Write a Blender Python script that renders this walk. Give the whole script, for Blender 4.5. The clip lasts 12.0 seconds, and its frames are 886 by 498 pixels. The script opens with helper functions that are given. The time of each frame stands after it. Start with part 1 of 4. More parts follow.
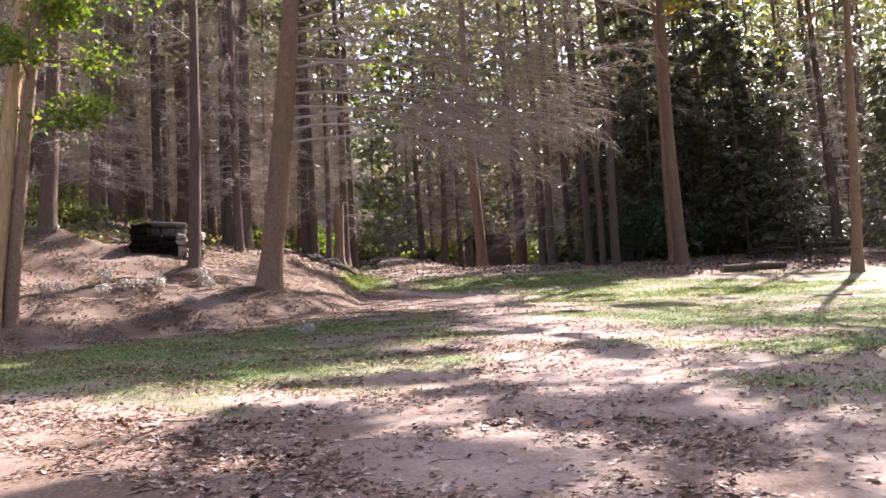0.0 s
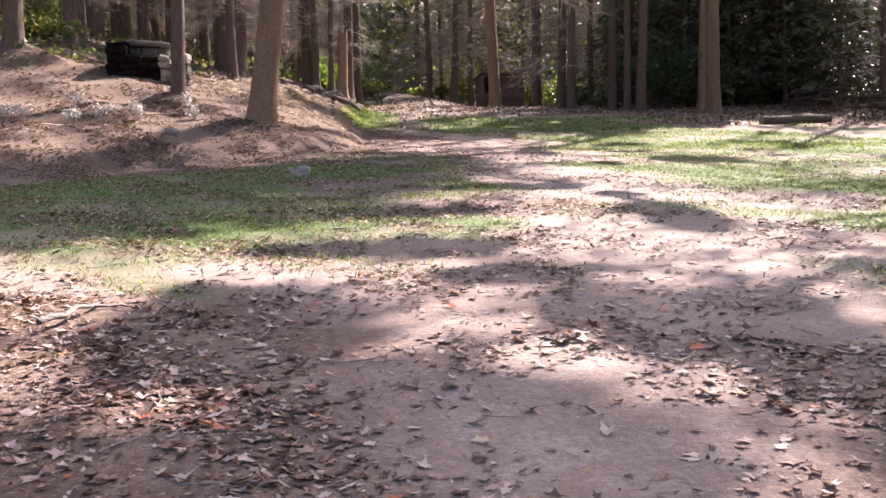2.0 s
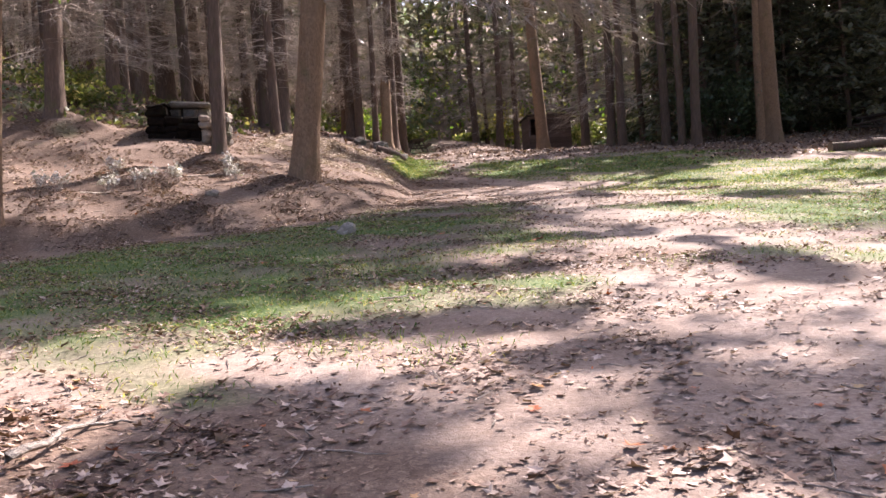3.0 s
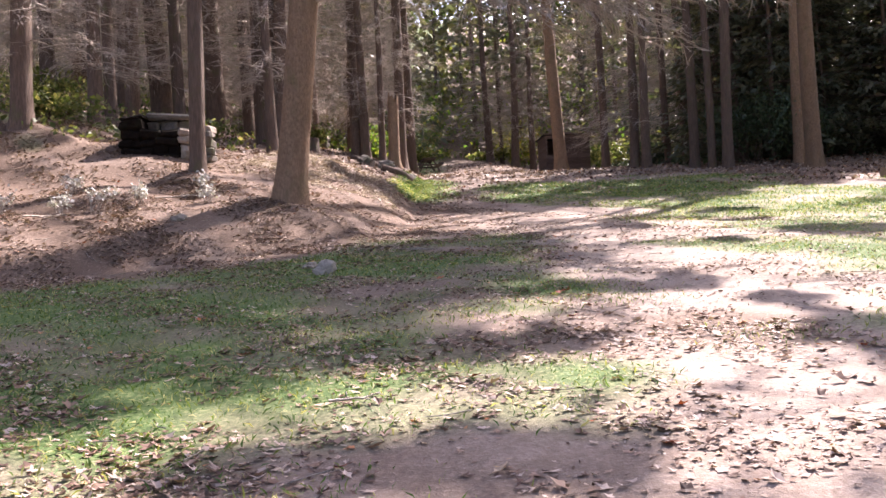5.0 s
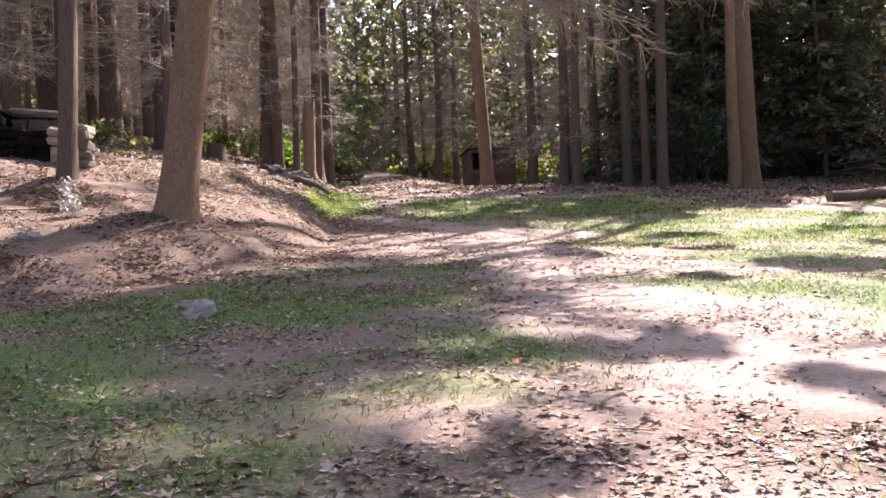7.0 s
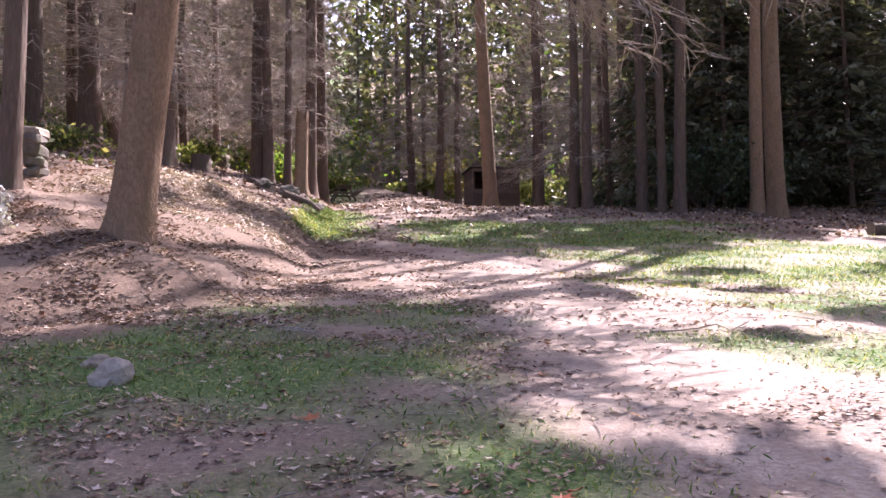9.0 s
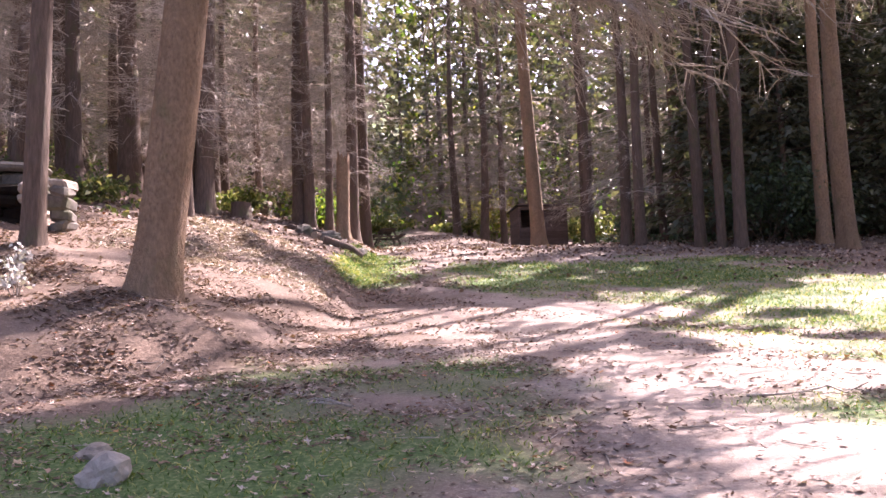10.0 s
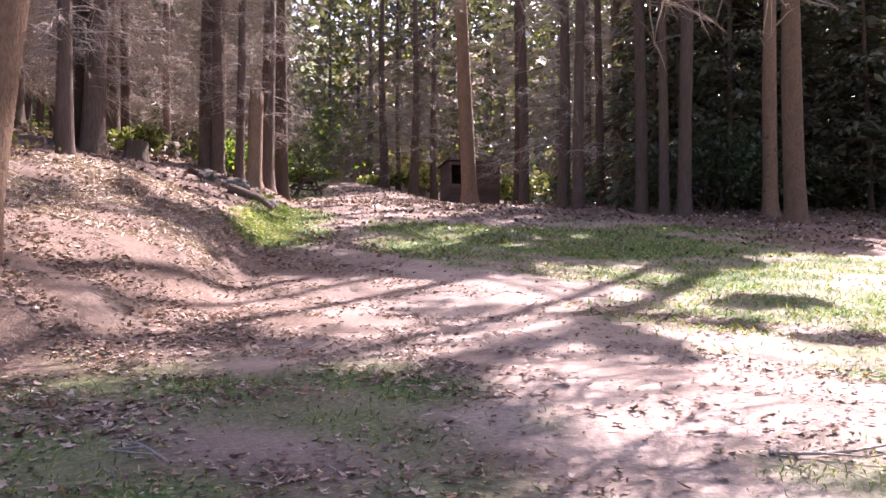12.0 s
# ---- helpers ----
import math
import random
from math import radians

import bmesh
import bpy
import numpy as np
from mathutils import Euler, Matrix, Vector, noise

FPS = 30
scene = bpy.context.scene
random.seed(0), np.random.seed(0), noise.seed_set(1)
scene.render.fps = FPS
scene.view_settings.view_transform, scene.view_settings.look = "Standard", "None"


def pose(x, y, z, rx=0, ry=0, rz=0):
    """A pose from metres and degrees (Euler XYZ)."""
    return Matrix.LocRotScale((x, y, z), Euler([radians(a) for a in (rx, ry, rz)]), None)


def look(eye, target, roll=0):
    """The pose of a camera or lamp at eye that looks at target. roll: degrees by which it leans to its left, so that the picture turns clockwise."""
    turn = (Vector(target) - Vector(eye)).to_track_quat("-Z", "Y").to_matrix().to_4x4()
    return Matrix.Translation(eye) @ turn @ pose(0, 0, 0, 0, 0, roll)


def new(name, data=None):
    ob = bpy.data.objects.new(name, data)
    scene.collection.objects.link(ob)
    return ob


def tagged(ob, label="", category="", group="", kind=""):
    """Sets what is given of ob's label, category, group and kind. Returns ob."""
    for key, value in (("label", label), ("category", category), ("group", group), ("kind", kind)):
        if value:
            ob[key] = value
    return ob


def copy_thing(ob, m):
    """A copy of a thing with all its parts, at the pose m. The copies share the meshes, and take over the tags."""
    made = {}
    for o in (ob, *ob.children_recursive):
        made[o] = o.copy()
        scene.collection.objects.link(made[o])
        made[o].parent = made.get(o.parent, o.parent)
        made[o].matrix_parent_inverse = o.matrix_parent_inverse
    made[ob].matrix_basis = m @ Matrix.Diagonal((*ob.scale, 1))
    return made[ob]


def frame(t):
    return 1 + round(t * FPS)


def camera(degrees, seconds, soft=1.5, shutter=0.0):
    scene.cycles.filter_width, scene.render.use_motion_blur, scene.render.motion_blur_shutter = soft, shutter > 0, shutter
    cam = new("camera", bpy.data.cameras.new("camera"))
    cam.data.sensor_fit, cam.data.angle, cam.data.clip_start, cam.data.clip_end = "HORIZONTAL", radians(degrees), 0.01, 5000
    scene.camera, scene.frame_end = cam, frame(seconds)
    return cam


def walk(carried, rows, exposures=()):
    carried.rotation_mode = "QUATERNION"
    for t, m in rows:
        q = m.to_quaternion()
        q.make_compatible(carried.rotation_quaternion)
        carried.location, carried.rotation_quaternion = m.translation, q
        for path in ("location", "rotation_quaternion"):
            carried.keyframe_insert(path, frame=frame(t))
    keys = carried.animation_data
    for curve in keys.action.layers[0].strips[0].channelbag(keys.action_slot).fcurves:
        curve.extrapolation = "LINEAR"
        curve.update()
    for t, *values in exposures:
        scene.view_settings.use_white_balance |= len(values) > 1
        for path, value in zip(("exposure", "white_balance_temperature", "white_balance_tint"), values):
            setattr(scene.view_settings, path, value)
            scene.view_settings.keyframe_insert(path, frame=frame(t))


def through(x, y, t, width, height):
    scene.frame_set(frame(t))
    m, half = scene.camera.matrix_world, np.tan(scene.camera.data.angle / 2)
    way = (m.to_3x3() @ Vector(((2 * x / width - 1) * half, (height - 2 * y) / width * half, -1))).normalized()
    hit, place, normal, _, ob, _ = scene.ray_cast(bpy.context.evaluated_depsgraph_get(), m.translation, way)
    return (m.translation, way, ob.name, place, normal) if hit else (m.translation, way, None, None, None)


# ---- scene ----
cam = camera(55.9, 12.0)

PATH = [
    (0, (0.036, 0.334, 1.427), (0.158, 2.313, 1.691), -3.4),
    (0.5, (-0.051, 0.895, 1.476), (-0.029, 2.889, 1.631), -1.1),
    (1, (-0.083, 1.443, 1.512), (-0.221, 3.438, 1.532), -3.4),
    (1.5, (-0.062, 2.057, 1.572), (-0.189, 4.052, 1.504), -2.3),
    (2, (-0.06, 2.683, 1.67), (0.042, 4.676, 1.553), -1.0),
    (2.5, (-0.091, 3.241, 1.766), (-0.085, 5.241, 1.761), -3.8),
    (3, (-0.118, 3.838, 1.82), (-0.132, 5.838, 1.815), -3.8),
    (3.5, (-0.081, 4.399, 1.88), (-0.117, 6.398, 1.892), -4.3),
    (3.7, (-0.054, 4.605, 1.932), (-0.116, 6.604, 1.958), -4.2),
    (5.3, (0.075, 6.812, 2.195), (0.055, 8.811, 2.246), -2.3),
    (5.5, (0.082, 7.093, 2.236), (0.098, 9.091, 2.312), -1.9),
    (6, (0.117, 7.614, 2.299), (0.257, 9.608, 2.364), -2.8),
    (6.5, (0.093, 8.244, 2.367), (0.236, 10.238, 2.427), -2.6),
    (7, (0.071, 8.778, 2.446), (0.219, 10.772, 2.51), -2.3),
    (7.2, (0.069, 9.014, 2.448), (0.176, 11.01, 2.522), -2.1),
    (8.8, (0.21, 10.682, 2.75), (0.362, 12.673, 2.862), -0.8),
    (9, (0.208, 10.935, 2.741), (0.361, 12.927, 2.848), -0.8),
    (9.5, (0.211, 11.428, 2.842), (0.364, 13.418, 2.958), -1.1),
    (10, (0.238, 12.02, 2.933), (0.283, 14.009, 3.137), -2.2),
    (10.5, (0.258, 12.725, 3.001), (0.281, 14.724, 3.069), 0.8),
    (11, (0.353, 13.303, 3.049), (0.425, 15.301, 3.066), 1.1),
    (11.5, (0.436, 13.862, 3.151), (0.595, 15.855, 3.184), -0.0),
    (12, (0.527, 14.376, 3.269), (0.74, 16.363, 3.358), -0.2),
]
EXPOSURES = [(0, 2.0, 6500, 25), (2.0, 1.95, 6530, 25), (3.5, 1.78, 6580, 25), (3.7, 1.78, 6580, 25), (5.3, 2.1, 6450, 26), (8.8, 2.1, 6400, 27), (9.0, 2.15, 6150, 33), (9.25, 2.3, 5450, 48), (9.7, 2.3, 5450, 48), (10.0, 2.42, 6400, 36),
             (10.4, 2.38, 7800, 21), (11.5, 2.3, 7800, 21), (12, 2.25, 6300, 36)]
walk(cam, [(t, look(eye, target, roll)) for t, eye, target, roll in PATH], EXPOSURES)

# ---------------------------------------------------------------- light
SUN_AZ, SUN_EL = 37.0, 46.0          # degrees to the right of +y, degrees up
world = bpy.data.worlds.new("sky")
scene.world = world
world.use_nodes = True
wn = world.node_tree
sky = wn.nodes.new("ShaderNodeTexSky")
sky.sky_type = "NISHITA"
sky.sun_disc = False
sky.sun_elevation = radians(SUN_EL)
sky.sun_rotation = radians(SUN_AZ)
sky.air_density, sky.dust_density, sky.ozone_density = 0.8, 3.0, 0.5
wn.nodes["Background"].inputs["Strength"].default_value = 0.10
wn.links.new(sky.outputs["Color"], wn.nodes["Background"].inputs["Color"])
sun_dir = Vector((math.sin(radians(SUN_AZ)) * math.cos(radians(SUN_EL)),
                  math.cos(radians(SUN_AZ)) * math.cos(radians(SUN_EL)), math.sin(radians(SUN_EL))))
sun = new("sun", bpy.data.lights.new("sun", "SUN"))
sun.data.energy, sun.data.angle, sun.data.color = 5.0, radians(0.53), (1.0, 0.95, 0.88)
sun.matrix_world = look(sun_dir * 100, (0, 0, 0))


# ---------------------------------------------------------------- materials
def material(name, rough=0.85):
    mat = bpy.data.materials.new(name)
    mat.use_nodes = True
    bsdf = mat.node_tree.nodes["Principled BSDF"]
    bsdf.inputs["Roughness"].default_value = rough
    bsdf.inputs["Specular IOR Level"].default_value = 0.3
    return mat, mat.node_tree, bsdf


def node(tree, kind, **inputs):
    n = tree.nodes.new(kind)
    for key, value in inputs.items():
        n.inputs[key.replace("_", " ")].default_value = value
    return n


def ramp(tree, source, stops):
    r = tree.nodes.new("ShaderNodeValToRGB")
    while len(r.color_ramp.elements) < len(stops):
        r.color_ramp.elements.new(0.5)
    for e, (pos, col) in zip(r.color_ramp.elements, stops):
        e.position, e.color = pos, (*col, 1)
    tree.links.new(source, r.inputs["Fac"])
    return r.outputs["Color"]


def mixed(tree, fac, a, b, how="MIX"):
    m = tree.nodes.new("ShaderNodeMix")
    m.data_type, m.blend_type = "RGBA", how
    for sock, value in ((m.inputs[0], fac), (m.inputs[6], a), (m.inputs[7], b)):
        if isinstance(value, (int, float)):
            sock.default_value = value
        elif isinstance(value, tuple):
            sock.default_value = (*value, 1)
        else:
            tree.links.new(value, sock)
    return m.outputs[2]


def coords(tree, scale=(1, 1, 1), kind="Object"):
    c = tree.nodes.new("ShaderNodeTexCoord")
    m = tree.nodes.new("ShaderNodeMapping")
    m.inputs["Scale"].default_value = scale
    tree.links.new(c.outputs[kind], m.inputs["Vector"])
    return m.outputs["Vector"]


def noise_tex(tree, vec, scale, detail=4, rough=0.6):
    n = node(tree, "ShaderNodeTexNoise", Scale=scale, Detail=detail, Roughness=rough)
    tree.links.new(vec, n.inputs["Vector"])
    return n.outputs["Fac"]


def bumped(tree, bsdf, height, strength, distance):
    b = node(tree, "ShaderNodeBump", Strength=strength, Distance=distance)
    tree.links.new(height, b.inputs["Height"])
    tree.links.new(b.outputs["Normal"], bsdf.inputs["Normal"])


def bark_material(name, dark, light, moss=0.0, upright=1.6):
    mat, tr, b = material(name, 0.9)
    fis = noise_tex(tr, coords(tr, (11, 11, upright)), 2.2, 6, 0.65)
    plate = noise_tex(tr, coords(tr, (5, 5, 2.0)), 1.0, 3)
    big = noise_tex(tr, coords(tr, (1, 1, 0.5)), 0.9, 3)
    info = tr.nodes.new("ShaderNodeObjectInfo")
    col = ramp(tr, fis, [(0.3, dark), (0.62, light)])
    col = mixed(tr, big, col, mixed(tr, 0.5, col, tuple(c * 1.45 for c in light)))
    col = mixed(tr, ramp(tr, plate, [(0.5, (0, 0, 0)), (0.75, (1, 1, 1))]), col, tuple(0.72 * c for c in light))
    if moss:
        col = mixed(tr, ramp(tr, noise_tex(tr, coords(tr, (1, 1, 0.6)), 2.3, 5), [(0.55, (0, 0, 0)), (0.7, (moss,) * 3)]), col, (0.09, 0.11, 0.035))
    hsv = node(tr, "ShaderNodeHueSaturation")
    rnd = tr.nodes.new("ShaderNodeMapRange")
    rnd.inputs["To Min"].default_value, rnd.inputs["To Max"].default_value = 0.75, 1.25
    tr.links.new(info.outputs["Random"], rnd.inputs["Value"])
    tr.links.new(rnd.outputs["Result"], hsv.inputs["Value"])
    tr.links.new(col, hsv.inputs["Color"])
    tr.links.new(hsv.outputs["Color"], b.inputs["Base Color"])
    bumped(tr, b, fis, 1.0, 0.045)
    return mat


BARK = bark_material("conifer_bark", (0.04, 0.028, 0.021), (0.145, 0.10, 0.075), 0.5)
BARK_PALE = bark_material("pale_bark", (0.08, 0.05, 0.03), (0.27, 0.175, 0.108), 0.4, 6.0)
BARK_OCHRE = bark_material("ochre_bark", (0.13, 0.075, 0.035), (0.40, 0.27, 0.14), 0.2)
BARK_DEAD = bark_material("dead_wood", (0.15, 0.12, 0.10), (0.42, 0.36, 0.30))


def leaf_material(name, stops, through=0.45, rough=0.5, warm=(1.25, 1.1, 0.6)):
    """Thin leaf: reflects and lets light through, each leaf in its own tint."""
    mat, tr, b = material(name, rough)
    geo = tr.nodes.new("ShaderNodeNewGeometry")
    col = ramp(tr, geo.outputs["Random Per Island"], stops)
    big = noise_tex(tr, coords(tr), 0.35, 2)
    col = mixed(tr, ramp(tr, big, [(0.35, (0, 0, 0)), (0.7, (0.5,) * 3)]), col, mixed(tr, 1.0, col, warm, "MULTIPLY"))
    tr.links.new(col, b.inputs["Base Color"])
    trans = tr.nodes.new("ShaderNodeBsdfTranslucent")
    tr.links.new(mixed(tr, 1.0, col, (1.5, 1.6, 0.9), "MULTIPLY"), trans.inputs["Color"])
    mix = tr.nodes.new("ShaderNodeMixShader")
    mix.inputs["Fac"].default_value = through
    tr.links.new(b.outputs["BSDF"], mix.inputs[1])
    tr.links.new(trans.outputs["BSDF"], mix.inputs[2])
    tr.links.new(mix.outputs["Shader"], tr.nodes["Material Output"].inputs["Surface"])
    return mat


NEEDLE = leaf_material("conifer_needles", [(0, (0.06, 0.07, 0.048)), (0.5, (0.105, 0.115, 0.075)), (1, (0.18, 0.17, 0.11))], 0.25, 0.4, (1.1, 1.0, 0.85))
BROADLEAF = leaf_material("broad_leaves", [(0, (0.05, 0.10, 0.02)), (0.6, (0.10, 0.16, 0.03)), (1, (0.22, 0.22, 0.05))], 0.5)
AUTUMN = leaf_material("autumn_leaves", [(0, (0.12, 0.15, 0.035)), (0.5, (0.20, 0.20, 0.06)), (0.93, (0.28, 0.24, 0.08)), (1, (0.26, 0.13, 0.05))], 0.45)
LAUREL = leaf_material("laurel_leaves", [(0, (0.035, 0.06, 0.035)), (0.6, (0.06, 0.09, 0.05)), (1, (0.09, 0.12, 0.07))], 0.2, 0.28)
GRASS = leaf_material("grass_blades", [(0, (0.04, 0.085, 0.022)), (0.45, (0.085, 0.145, 0.036)), (0.75, (0.21, 0.225, 0.07)), (1, (0.40, 0.36, 0.19))], 0.35, 0.6)
LITTER = leaf_material("fallen_leaves", [(0, (0.06, 0.034, 0.025)), (0.3, (0.15, 0.085, 0.06)), (0.6, (0.28, 0.18, 0.13)),
                                         (0.93, (0.50, 0.40, 0.34)), (0.985, (0.40, 0.27, 0.14)), (1, (0.42, 0.11, 0.04))], 0.06, 0.6, (1.08, 0.98, 0.88))
HILLSIDE = leaf_material("hillside_leaves", [(0, (0.07, 0.075, 0.045)), (0.5, (0.13, 0.125, 0.075)), (0.9, (0.22, 0.20, 0.12)), (1, (0.30, 0.26, 0.10))], 0.35)
BRACKEN = leaf_material("fern_leaves", [(0, (0.06, 0.085, 0.03)), (0.6, (0.12, 0.14, 0.05)), (1, (0.28, 0.25, 0.13))], 0.4)


def ground_material():
    mat, tr, b = material("forest_ground", 0.95)
    vec = coords(tr)
    att = tr.nodes.new("ShaderNodeAttribute")
    att.attribute_name = "cover"
    sep = tr.nodes.new("ShaderNodeSeparateColor")
    tr.links.new(att.outputs["Color"], sep.inputs["Color"])
    fine = noise_tex(tr, vec, 26, 6, 0.75)
    mid = noise_tex(tr, vec, 4.5, 5, 0.7)
    vor = node(tr, "ShaderNodeTexVoronoi", Scale=46.0, Randomness=1.0)
    warp = node(tr, "ShaderNodeTexNoise", Scale=21.0, Detail=3.0)
    tr.links.new(vec, warp.inputs["Vector"])
    tr.links.new(mixed(tr, 0.12, vec, warp.outputs["Color"]), vor.inputs["Vector"])
    dirt = ramp(tr, fine, [(0.3, (0.19, 0.14, 0.112)), (0.5, (0.32, 0.25, 0.205)), (0.72, (0.46, 0.38, 0.325))])
    dirt = mixed(tr, ramp(tr, mid, [(0.35, (0.6,) * 3), (0.6, (0, 0, 0))]), dirt, (0.22, 0.155, 0.115))
    chips = ramp(tr, vor.outputs["Color"], [(0.0, (0.055, 0.034, 0.024)), (0.4, (0.115, 0.073, 0.05)), (0.75, (0.19, 0.128, 0.09)), (1.0, (0.34, 0.255, 0.19))])
    litter = mixed(tr, ramp(tr, fine, [(0.35, (0.7,) * 3), (0.6, (0, 0, 0))]), chips, (0.10, 0.065, 0.045))
    green = ramp(tr, fine, [(0.3, (0.03, 0.06, 0.016)), (0.5, (0.07, 0.12, 0.03)), (0.72, (0.29, 0.29, 0.13))])
    col = mixed(tr, sep.outputs["Green"], dirt, litter)
    col = mixed(tr, sep.outputs["Red"], col, green)
    tr.links.new(col, b.inputs["Base Color"])
    h = mixed(tr, 0.5, fine, vor.outputs["Distance"])
    bumped(tr, b, h, 0.7, 0.012)
    return mat


GROUND = ground_material()


def wood_material(name, dark, light, stretch=(1, 14, 14)):
    mat, tr, b = material(name, 0.8)
    g = noise_tex(tr, coords(tr, stretch), 2.5, 6, 0.6)
    info = tr.nodes.new("ShaderNodeObjectInfo")
    col = ramp(tr, g, [(0.3, dark), (0.7, light)])
    col = mixed(tr, info.outputs["Random"], col, mixed(tr, 1.0, col, (0.6, 0.58, 0.56), "MULTIPLY"))
    stain = noise_tex(tr, coords(tr), 1.7, 4)
    col = mixed(tr, ramp(tr, stain, [(0.5, (0, 0, 0)), (0.75, (0.6,) * 3)]), col, tuple(c * 0.45 for c in light))
    tr.links.new(col, b.inputs["Base Color"])
    bumped(tr, b, g, 0.6, 0.006)
    return mat


SHED_WOOD = wood_material("weathered_board", (0.09, 0.065, 0.055), (0.21, 0.155, 0.13))
TABLE_WOOD = wood_material("stained_table_wood", (0.06, 0.046, 0.04), (0.15, 0.12, 0.10))
FENCE_WOOD = wood_material("grey_rail_wood", (0.12, 0.11, 0.095), (0.27, 0.25, 0.21))


def stone_material(name, dark, light, moss=0.5):
    mat, tr, b = material(name, 0.92)
    f = noise_tex(tr, coords(tr), 9, 7, 0.7)
    g = noise_tex(tr, coords(tr), 1.6, 4)
    info = tr.nodes.new("ShaderNodeObjectInfo")
    col = ramp(tr, f, [(0.3, dark), (0.7, light)])
    col = mixed(tr, info.outputs["Random"], col, mixed(tr, 1.0, col, (0.62, 0.58, 0.54), "MULTIPLY"))
    col = mixed(tr, ramp(tr, g, [(0.5, (0, 0, 0)), (0.68, (moss,) * 3)]), col, (0.10, 0.115, 0.05))
    tr.links.new(col, b.inputs["Base Color"])
    bumped(tr, b, f, 0.8, 0.02)
    return mat


STONE = stone_material("fieldstone", (0.075, 0.065, 0.055), (0.20, 0.175, 0.15))
# near-black: the shade on the front stones is put into the soot colour
SOOT_SHADE = stone_material("sooty_shaded_stone", (0.006, 0.005, 0.0045), (0.02, 0.015, 0.012), 0.1)
SOOT_SHADE.node_tree.nodes["Principled BSDF"].inputs["Specular IOR Level"].default_value = 0.03
ROCK = stone_material("pale_rock", (0.26, 0.215, 0.175), (0.46, 0.40, 0.335), 0.12)
CUT = wood_material("sawn_end_grain", (0.24, 0.19, 0.13), (0.46, 0.38, 0.28), (6, 6, 6))


# ---------------------------------------------------------------- the lie of the land
TOE = [(-60, 9), (-8, 17.3), (-3.5, 20.0), (-1.5, 21.6), (-0.9, 25), (-1.1, 30), (-1.2, 40), (-1.6, 45), (-4.2, 53), (-6, 62), (-9, 100)]


def smooth(v, a, b):
    u = np.clip((v - a) / (b - a), 0, 1)
    return u * u * (3 - 2 * u)


def bank_distance(x, y):
    """How far uphill of the foot of the bank a place lies."""
    best, side = np.full(np.shape(x), 1e9), np.ones(np.shape(x))
    for (x0, y0), (x1, y1) in zip(TOE[:-1], TOE[1:]):
        dx, dy = x1 - x0, y1 - y0
        k = np.clip(((x - x0) * dx + (y - y0) * dy) / (dx * dx + dy * dy), 0, 1)
        d, s = np.hypot(x - x0 - k * dx, y - y0 - k * dy), np.sign(dx * (y - y0) - dy * (x - x0))
        near = d < best
        best, side = np.where(near, d, best), np.where(near, s, side)
    return best * side


def wave(x, y, size, seed=0.0):
    """Cheap smooth unevenness, about -1 to 1."""
    a, b = x / size + seed, y / size - seed * 0.7
    return (np.sin(a * 2.1 + 1.3 * np.sin(b * 1.7)) + np.sin(b * 2.6 + 1.1 * np.sin(a * 1.3 + 2)) + np.sin((a + b) * 1.55 + seed)) / 3


def land(x, y):
    """Height of the ground."""
    x, y = np.asarray(x, float), np.asarray(y, float)
    z = 0.1235 * y + 0.75 * smooth(y, 22, 44) + (0.4 * smooth(y, 51, 62) + 0.4 * smooth(y, 58, 72)) * (1 - smooth(x, 1.5, 6)) - 0.35 * smooth(y, 42, 58) * smooth(x, 2, 7)
    d = np.maximum(bank_distance(x, y), 0)
    z = z + ((0.22 * d + 0.56 * (1 - np.exp(-d / 1.1))) * smooth(d, -0.3, 0.9) + 0.1 * np.maximum(d - 8, 0)) * (0.8 + 0.2 * smooth(y, 23, 27))
    z = z + 0.35 * np.exp(-((x + 3.9) ** 2 / 3.5 + (y - 29.8) ** 2 / 5))
    z = z + 0.25 * np.maximum(y - 72, 0) * smooth(y, 72, 90) * (1 - smooth(y, 200, 420) * 0.6)
    rough = 0.02 + 0.07 * smooth(d, 0.3, 3)
    return z + rough * wave(x, y, 0.9) + 0.012 * wave(x, y, 0.27, 3.0) + 0.05 * wave(x, y, 5.0, 1.0)


def height(x, y):
    return float(land(np.array([x]), np.array([y]))[0])


def grass_share(x, y):
    n = 0.9 * wave(x, y, 1.3, 5.0) + 0.6 * wave(x, y, 0.45, 2.0) + 0.5 * wave(x, y, 3.1, 7.0)
    bank = bank_distance(x, y)
    left = 1.05 * smooth(-x, -0.4, 2.4) * smooth(y + 0.35 * x, 7.5, 10.5) * (1 - smooth(bank, -2.0, -0.6))
    right = 0.78 * smooth(x, 2.3, 4.6) * (1 - smooth(y, 28.5, 31.5)) * (1 - 0.4 * smooth(x, 11, 15))
    far = smooth(x, 0.0, 1.6) * smooth(y, 27, 30) * (1 - smooth(y, 34, 37)) * (1 - smooth(x, 7.5, 11))
    lip = smooth(-x, -0.6, 0.6) * smooth(y, 28, 31) * (1 - smooth(y, 37, 41)) * (1 - smooth(bank, 0.2, 0.9))
    mid = 0.75 * smooth(y, 10, 12) * (1 - smooth(y, 20.3, 22)) * (1 - smooth(np.abs(x + 0.3), 1.0, 2.3))
    hill = 0.45 * smooth(bank, 7, 10)
    m = np.maximum.reduce([left, right, far, lip, mid, hill])
    return np.clip(m * 1.45 - 0.5 + 0.75 * n * (m > 0.03), 0, 1)


